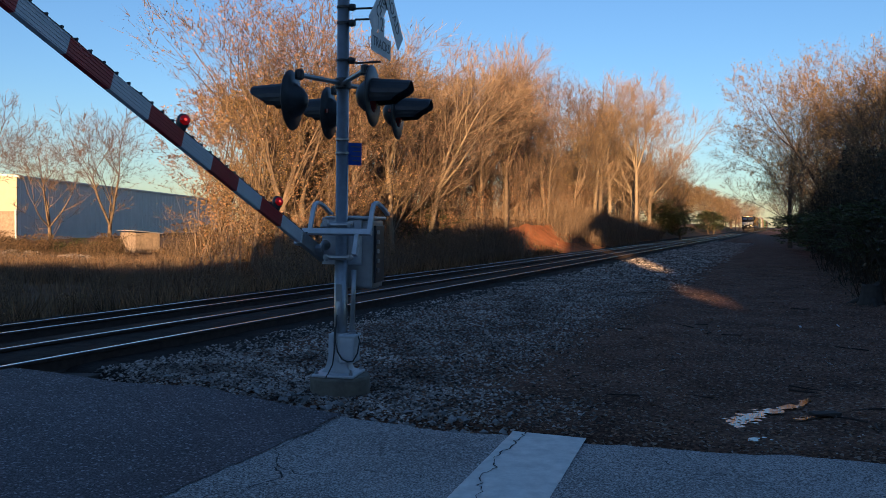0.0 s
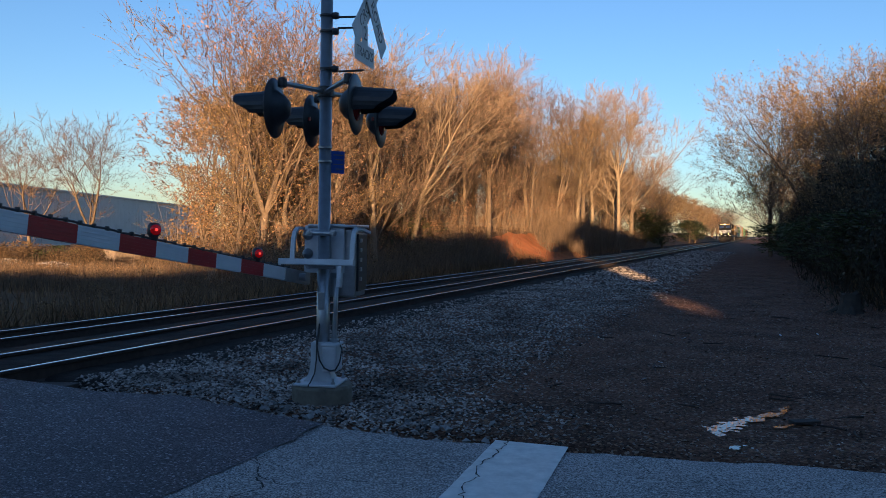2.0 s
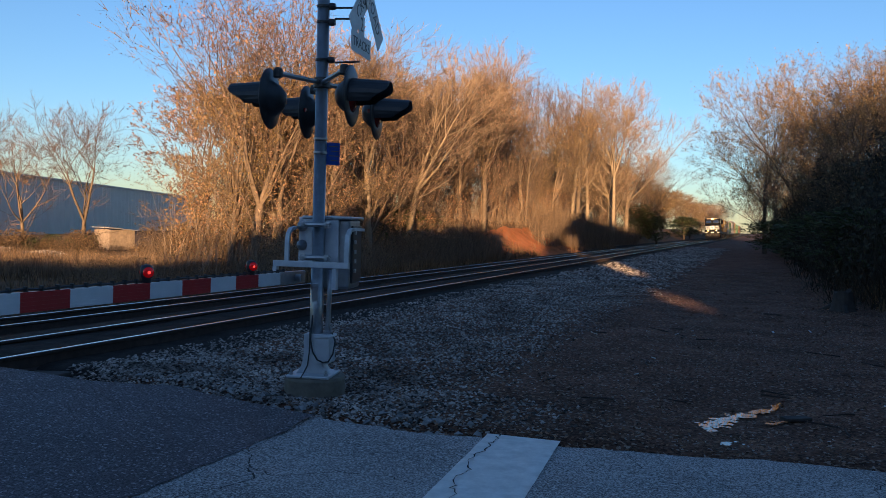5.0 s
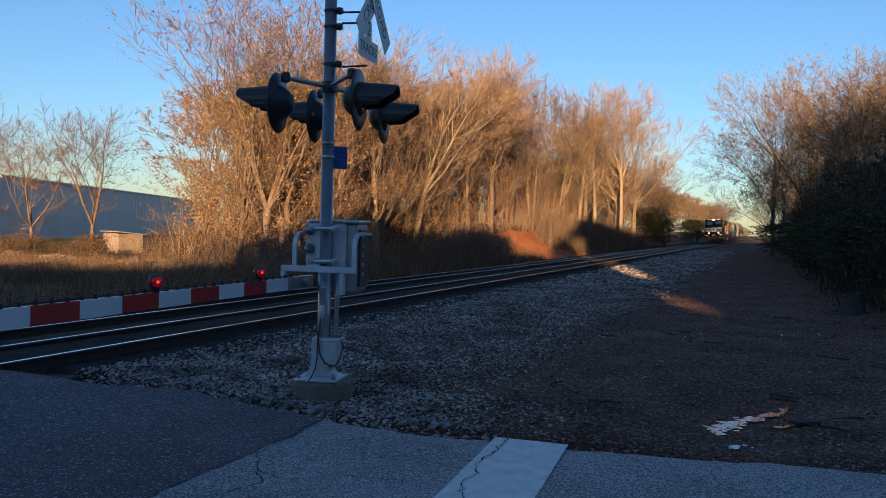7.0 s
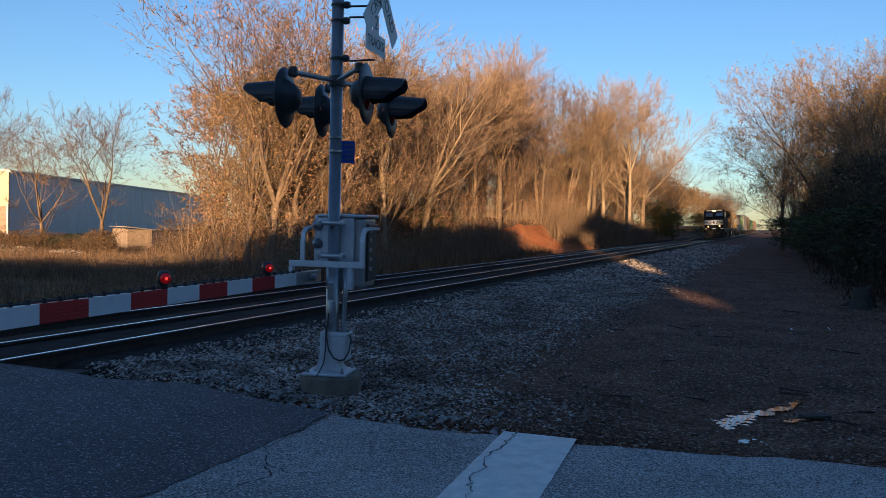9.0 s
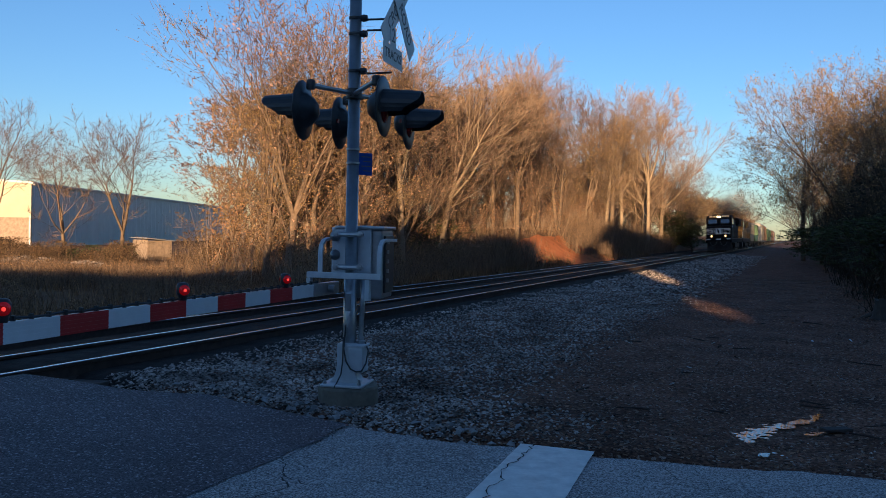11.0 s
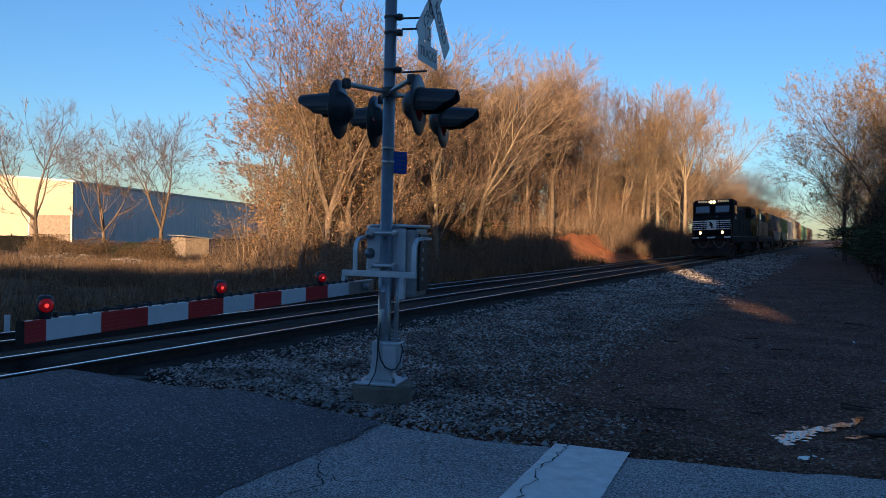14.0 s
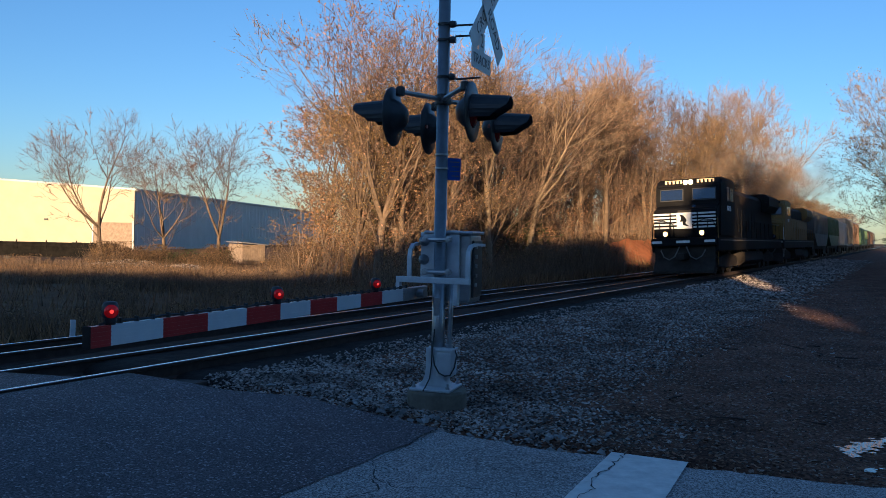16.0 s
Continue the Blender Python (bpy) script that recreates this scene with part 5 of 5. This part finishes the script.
TRAIN = [(locomotive("lead_locomotive", M_LOCO, True, "black diesel locomotive with white nose stripes and lit headlights"), 0.0),
         (locomotive("second_locomotive", M_YELLOW, False, "yellow diesel locomotive coupled behind the first"), 22.0)]
off = 44.2
for nm, ma, ln, hh, lb, st in (("hopper_car", M_GREY_CAR, 16.0, 4.2, "dirty grey covered hopper car", "hopper"), ("hopper_car", M_GREEN_CAR, 16.0, 4.2, "dull green covered hopper car", "hopper"),
                               ("boxcar", M_WHITE_CAR, 17.0, 4.1, "pale grey boxcar behind the hoppers", "box"), ("stack_car", M_GREY_CAR, 20.0, 5.0, "stack car with two pale containers", "stack"),
                               ("stack_car", M_BROWN_CAR, 20.0, 4.9, "stack car with a brown and white container", "stack"), ("boxcar", M_GREEN_CAR, 18.0, 4.3, "green boxcar in the train", "box"),
                               ("hopper_car", M_GREEN_CAR, 16.0, 4.2, "dull green covered hopper car", "hopper"), ("boxcar", M_BROWN_CAR, 18.0, 4.3, "brown boxcar in the train", "box"), ("boxcar", M_BROWN_CAR, 18.0, 4.3, "brown boxcar in the train", "box"), ("hopper_car", M_GREY_CAR, 16.0, 4.2, "dirty grey covered hopper car", "hopper")):
    TRAIN.append((railcar(nm, ma, ln, hh, lb, st), off))
    off += ln + 0.5


def smoke_mat():
    m = bpy.data.materials.new("exhaust_smoke")
    m.use_nodes = True
    n, l = m.node_tree.nodes, m.node_tree.links
    n.remove(n["Principled BSDF"])
    tc = n.new("ShaderNodeTexCoord")
    sep = n.new("ShaderNodeAttribute")
    sep.attribute_name = "thickness"
    nz = n.new("ShaderNodeTexNoise")
    nz.inputs["Scale"].default_value = 0.7
    nz.inputs["Detail"].default_value = 5
    l.new(tc.outputs["Object"], nz.inputs["Vector"])
    mr = n.new("ShaderNodeMapRange")
    mr.inputs["From Min"].default_value, mr.inputs["From Max"].default_value = 0.30, 0.58
    l.new(nz.outputs["Fac"], mr.inputs["Value"])
    mul = n.new("ShaderNodeMath")
    mul.operation = "MULTIPLY"
    l.new(mr.outputs[0], mul.inputs[0])
    l.new(sep.outputs["Fac"], mul.inputs[1])
    tr = n.new("ShaderNodeBsdfTransparent")
    df = n.new("ShaderNodeBsdfDiffuse")
    df.inputs["Color"].default_value = (0.13, 0.095, 0.07, 1)
    mx = n.new("ShaderNodeMixShader")
    l.new(mul.outputs[0], mx.inputs[0])
    l.new(tr.outputs[0], mx.inputs[1])
    l.new(df.outputs[0], mx.inputs[2])
    l.new(mx.outputs[0], n["Material Output"].inputs[0])
    return m


def exhaust():
    """Puffs that thin out towards their rims, trailing back from the stacks."""
    t = thing("exhaust_smoke", Matrix(), "drifting brown diesel exhaust above the locomotives", "smoke", "train")
    m = smoke_mat()
    rnd = random.Random(2)
    for i in range(7):
        r = 1.5 + 0.35 * i
        c = Vector((-9.5 - 6.0 * i, rnd.uniform(-0.4, 0.4), 4.7 + 0.35 * i))
        verts, faces, dens = [c + Vector((0.9, 0, 0))], [], [0.7 - 0.05 * i]
        rings, seg = 6, 20
        for a in range(1, rings + 1):
            q = a / rings
            for k in range(seg):
                w = 2 * math.pi * k / seg
                wob = 1 + 0.25 * noise.noise((math.cos(w) * 1.6 + i * 4, math.sin(w) * 1.6, 1.0))
                verts.append(c + Vector((0.9 * (1 - q * q) + 0.3 * noise.noise((w, q * 3, i)), math.cos(w) * r * 1.25 * q * wob, math.sin(w) * r * q * wob)))
                dens.append((0.7 - 0.05 * i) * max(0.0, 1 - q) ** 0.7)
        for k in range(seg):
            faces.append((0, 1 + k, 1 + (k + 1) % seg))
            for a in range(rings - 1):
                b0, b1 = 1 + a * seg, 1 + (a + 1) * seg
                faces.append((b0 + k, b1 + k, b1 + (k + 1) % seg, b0 + (k + 1) % seg))
        me = from_lists("puff", verts, faces, m, True)
        at = me.attributes.new("thickness", "FLOAT", "POINT")
        at.data.foreach_set("value", dens)
        ob = new("puff", me)
        ob.parent = t
    return t


TRAIN.append((exhaust(), 0.0))


# ---- small things by the line ----
def field_things():
    p = thing("marker_post", Matrix.Translation(P(10.28, 13.6, -0.45)) @ pose(0, 0, 0, 0, 2, 40), "short white wooden marker post by the track", "post")
    part("post", box(-0.045, -0.045, 0, 0.045, 0.045, 0.42, 0.008), M_WHITE, p)
    part("tie_bar", box(-0.02, -0.16, 0.02, 0.02, -0.05, 0.06, 0.004, None, pose(0, 0, 0, 25, 0, 0)), M_WHITE, p)
    s = thing("shed", Matrix.Translation((-22.4, 60.5, -0.75)) @ pose(0, 0, 0, 0, 0, -35), "small weathered plank shed with a low roof", "shed")
    for k in range(9):
        part("plank", box(-0.4 + 0.2 * k, -1.0, 0, -0.21 + 0.2 * k, -0.96, 1.45 + 0.02 * math.sin(k * 2.3), 0.004), M_WOOD_SHED, s)
    for k in range(10):
        part("plank", box(1.38, -0.96 + 0.2 * k, 0, 1.42, -0.77 + 0.2 * k, 1.4, 0.004), M_WOOD_SHED, s)
    part("roof", prism([(-1.2, 1.55), (1.2, 1.35), (1.2, 1.42), (-1.2, 1.62)], 2.1, "x", -0.55), M_ROOF, s)
    tr = thing("flatbed_trailer", Matrix.Translation((-34.5, 58.0, -0.75)) @ pose(0, 0, 0, 0, 0, -2) @ Matrix.Diagonal((0.75, 0.75, 0.75, 1)), "dark flatbed trailer parked before the warehouse", "trailer")
    part("bed", box(-9, -1.2, 0.95, 5.5, 1.2, 1.3, 0.03), M_DARK_STEEL, tr)
    part("skirt", box(-9, -1.18, 0.3, 5.5, -1.12, 0.95, 0.01), M_DARK_STEEL, tr)
    part("sideboard", box(-9, -1.22, 1.3, 5.5, -1.14, 1.75, 0.01), M_DARK_STEEL, tr)
    for x in (-7.5, -6.3, 3.0, 4.2):
        part("wheel", lathe([(0.2, -0.12), (0.48, -0.12), (0.5, 0.0), (0.48, 0.12), (0.2, 0.12)], 18, None, Matrix.Translation((x, -1.05, 0.5)) @ pose(0, 0, 0, 90, 0, 0)), M_BLACK, tr)
    for k in range(5):
        part("stake", box(-8.5 + 3.2 * k, -1.27, 1.1, -8.38 + 3.2 * k, -1.22, 1.95), M_DARK_STEEL, tr)


field_things()


# ---- stones and litter ----
def rock(rnd, s):
    o = [Vector(p) for p in ((1, 0, 0), (-1, 0, 0), (0, 1, 0), (0, -1, 0), (0, 0, 1), (0, 0, -1))]
    return [Vector((p.x * rnd.uniform(0.6, 1.2), p.y * rnd.uniform(0.6, 1.2), p.z * rnd.uniform(0.4, 0.8))) * s + Vector((rnd.uniform(-0.2, 0.2), rnd.uniform(-0.2, 0.2), 0)) * s for p in o]


OCT = ((0, 2, 4), (2, 1, 4), (1, 3, 4), (3, 0, 4), (2, 0, 5), (1, 2, 5), (3, 1, 5), (0, 3, 5))


def stones():
    rnd = random.Random(77)
    verts, faces = [], []

    def scatter(n, ulo, uhi, vlo, vhi, size, keep=lambda u, v: True, power=1.0):
        for k in range(n):
            u = ulo + (uhi - ulo) * rnd.random() ** power
            v = rnd.uniform(vlo, vhi)
            if not keep(u, v):
                continue
            s = size * rnd.uniform(0.5, 1.35) * (1 + 0.012 * max(0, u - 10))
            c = P(u, v, ground_z(u, v) + s * 0.25)
            r = Matrix.Rotation(rnd.uniform(0, 6.28), 3, "Z") @ Matrix.Rotation(rnd.uniform(-0.5, 0.5), 3, "X")
            b = len(verts)
            verts.extend([c + r @ p for p in rock(rnd, s)])
            faces.extend([(b + i, b + j, b + q) for i, j, q in OCT[:4]])

    edge = lambda u, v: u > road_edge(min(v, 7.2)) + 0.02 and math.hypot(*((P(u, v) - MAST).xy)) > 0.33
    shoulder = lambda u, v: edge(u, v) and rnd.random() < ss(2.2, 3.8, v) * (1.0 if v < 6.4 else 0.5)
    scatter(38000, 6.6, 26, 2.4, 6.9, 0.023, shoulder, 1.6)
    scatter(16000, 26, 90, 1.8, 6.7, 0.042, shoulder, 1.3)
    scatter(5000, 6.4, 8.2, 1.2, 6.8, 0.022, lambda u, v: edge(u, v) and rnd.random() < ss(0.9, 3.0, v), 1.0)
    scatter(5000, 6.7, 40, -2.0, 3.2, 0.012, lambda u, v: edge(u, v) and noise.noise((u * 0.5, v * 0.5, 3)) > -0.2, 1.8)
    tagged(new("ballast_stones", from_lists("ballast_stones", verts, faces, M_STONE)), "crushed grey ballast stones along the track", "gravel", kind="stuff")
    bed = thing("loose_stones", Matrix(), "loose larger ballast stones along the edge of the asphalt", "stones", kind="structure")
    shapes = []
    for k in range(6):
        shapes.append(from_lists("stone", rock(rnd, 0.045), OCT, M_STONE_ONE))
    for k in range(260):
        v = rnd.uniform(2.2, 6.7)
        u = road_edge(min(v, 7.2)) + 0.06 + abs(rnd.gauss(0, 0.32))
        if math.hypot(*((P(u, v) - MAST).xy)) < 0.38:
            continue
        ob = new("stone", shapes[k % 6])
        ob.parent = bed
        ob.matrix_basis = Matrix.Translation(P(u, v, ground_z(u, v) + 0.012)) @ pose(0, 0, 0, rnd.uniform(-25, 25), rnd.uniform(-25, 25), rnd.uniform(0, 360))
    # dead leaves, twigs and pale chips on the dirt
    verts, faces, mi = [], [], []
    for k in range(42000):
        u = 6.7 + 34 * rnd.random() ** 2.0
        v = rnd.uniform(-4.5, 4.2) if rnd.random() < 0.8 else rnd.uniform(-7, -1)
        if not edge(u, v):
            continue
        s = rnd.uniform(0.010, 0.028) * (1 + 0.02 * max(0, u - 10))
        c = P(u, v, ground_z(u, v) + 0.008 + rnd.random() * 0.012)
        a = rnd.uniform(0, 6.28)
        d = Vector((math.cos(a), math.sin(a), rnd.uniform(-0.4, 0.4))) * s
        e = Vector((-math.sin(a), math.cos(a), rnd.uniform(-0.5, 0.5))) * s * rnd.uniform(0.3, 0.8)
        b = len(verts)
        verts.extend([c - d, c + e, c + d, c - e])
        faces.append((b, b + 1, b + 2, b + 3))
        mi.append(1 if rnd.random() < 0.09 else 0)
    me = from_lists("leaf_litter", verts, faces, [M_LITTER, M_WOOD_SHED])
    me.polygons.foreach_set("material_index", mi)
    tagged(new("leaf_litter", me), "brown leaf litter and chips on the dirt", "litter", kind="stuff")


stones()


def dirt_things():
    rnd = random.Random(12)
    for k in range(22):
        u, v = 8.2 + 16 * rnd.random() ** 1.4, rnd.uniform(-2.2, 2.8)
        n, ln = 5, rnd.uniform(0.25, 0.8)
        a = rnd.uniform(0, 6.28)
        pts = []
        for i in range(n):
            a += rnd.gauss(0, 0.22)
            pts.append(Vector((math.cos(a), math.sin(a), 0)) * (ln / n) + (pts[-1] if pts else Vector((0, 0, 0.012))))
        st = thing("fallen_stick", Matrix.Translation(P(u, v, ground_z(u, v) + 0.01)), "thin dark stick lying on the dirt", "stick", "sticks on the dirt")
        bm = tube(pts, [0.012 * (1 - 0.15 * i) for i in range(n)], 6)
        part("stem", bm, M_RAIL, st)
        part("side_twig", tube([pts[2], pts[2] + Vector((math.cos(a + 0.8), math.sin(a + 0.8), 0.12)) * ln * 0.3], [0.006, 0.003], 5), M_RAIL, st)
    for k in range(9):
        u, v = 9.0 + 9 * rnd.random(), rnd.uniform(-1.6, 1.4)
        sc = thing("paper_scrap", Matrix.Translation(P(u, v, ground_z(u, v) + 0.016)) @ pose(0, 0, 0, rnd.uniform(-12, 12), rnd.uniform(-12, 12), rnd.uniform(0, 360)), "small crumpled white paper scrap", "litter", "scraps on the dirt")
        bm = box(-0.028, -0.018, 0, 0.028, 0.018, 0.006, 0.002)
        for vert in bm.verts:
            vert.co.z += 0.012 * math.sin(vert.co.x * 90) + rnd.uniform(0, 0.006)
        part("sheet", bm, M_WHITE, sc)
    b = thing("sunken_board", Matrix.Translation(P(8.75, -0.42, -0.105)) @ pose(0, 0, 0, 3, 2, 20), "dark wet board lying in the puddle", "board")
    part("plank", box(-0.16, -0.05, 0, 0.16, 0.05, 0.03, 0.006), M_TIE, b)
    u, v = 21.0, -1.9
    st = thing("tree_stump", Matrix.Translation(P(u, v, ground_z(u, v) - 0.05)), "dark rotten tree stump at the thicket's edge", "stump")
    bm = lathe([(0.34, 0.0), (0.27, 0.1), (0.23, 0.3), (0.22, 0.48), (0.15, 0.50), (0.02, 0.40)], 16)
    for vert in bm.verts:
        k = 1 + 0.22 * noise.noise((vert.co.x * 6, vert.co.y * 6, 1.0))
        vert.co.x *= k
        vert.co.y *= k
        if vert.co.z > 0.4:
            vert.co.z += 0.14 * noise.noise((vert.co.x * 9, vert.co.y * 9, 3.0))
    part("bole", bm, M_TIE, st)
    for a in (0.4, 2.3, 4.4):
        part("root", tube([(0.2 * math.cos(a), 0.2 * math.sin(a), 0.16), (0.42 * math.cos(a), 0.42 * math.sin(a), 0.05), (0.6 * math.cos(a), 0.6 * math.sin(a), -0.02)], [0.08, 0.055, 0.03], 7), M_TIE, st)


dirt_things()


def rubble():
    """A low heap of broken stone and soil in the sunny part of the field."""
    rnd = random.Random(51)
    verts, faces = [], []
    for k in range(2600):
        a, q = rnd.uniform(0, 6.28), math.sqrt(rnd.random())
        u, v = sight(-500 + 95 * q * math.cos(a), 46.5 + 1.6 * q * math.sin(a))
        s = rnd.uniform(0.03, 0.11)
        c = P(u, v, ground_z(u, v) + 0.62 * (1 - q * q) * (0.7 + 0.5 * noise.noise((u * 0.6, v * 0.6, 2.0))))
        b = len(verts)
        verts.extend([c + p for p in rock(rnd, s)])
        faces.extend([(b + i, b + j, b + q2) for i, j, q2 in OCT])
    tagged(new("rubble_heap", from_lists("rubble_heap", verts, faces, M_STONE)), "low heap of broken stone and soil in the field", "rubble", kind="stuff")


rubble()


def grass():
    rnd = random.Random(31)
    verts, faces = [], []
    for k in range(42000):
        if k < 26000:
            u, v = rnd.uniform(6, 56), 14.0 + 34 * rnd.random() ** 1.7
        elif k < 34000:
            u, v = rnd.uniform(30, 90), rnd.uniform(13.9, 19.0)
            if 50 < u < 66 and v < 18 and rnd.random() < 0.9:
                continue
        else:
            u, v = rnd.uniform(12, 40), -2.6 - 2.6 * rnd.random()
            if rnd.random() < 0.6:
                continue
        c = P(u, v, ground_z(u, v) - 0.02)
        h = rnd.uniform(0.2, 0.65)
        a = rnd.uniform(0, 6.28)
        w = Vector((math.cos(a), math.sin(a), 0)) * rnd.uniform(0.008, 0.02)
        tip = c + Vector((rnd.gauss(0, 0.16), rnd.gauss(0, 0.16), h))
        b = len(verts)
        verts.extend([c - w, c + w, tip])
        faces.append((b, b + 1, b + 2))
    tagged(new("dry_grass", from_lists("dry_grass", verts, faces, M_GRASS)), "tall dry winter grass and weeds", "grass", kind="stuff")


grass()


def motions():
    # the gate comes down in the first four seconds and settles
    rows = []
    for t, a in ((0.0, 20.3), (0.5, 16.7), (1.0, 13.2), (1.5, 10.1), (2.0, 7.4), (2.5, 4.7), (3.0, 2.4), (3.5, 1.7), (4.0, 1.5), (5.2, 0.8), (6.5, 0.4), (8.0, 0.0), (16.0, 0.0)):
        rows.append((t, Matrix.Translation(HINGE) @ pose(0, 0, 0, 0, 0, 74.14) @ pose(0, 0, 0, 0, a, 0)))
    walk(gate_arm, rows)
    front = ((0.0, 224.3), (3.5, 185.2), (7.0, 147.0), (9.0, 124.8), (11.0, 99.8), (12.5, 81.0), (14.5, 55.3), (16.0, 35.2))
    for ob, back in TRAIN:
        walk(ob, [(t, track_pose(u + back, 8.05, 0.138, 180) @ pose(0, 0, 0, 3.4, 0, 0)) for t, u in front])


motions()
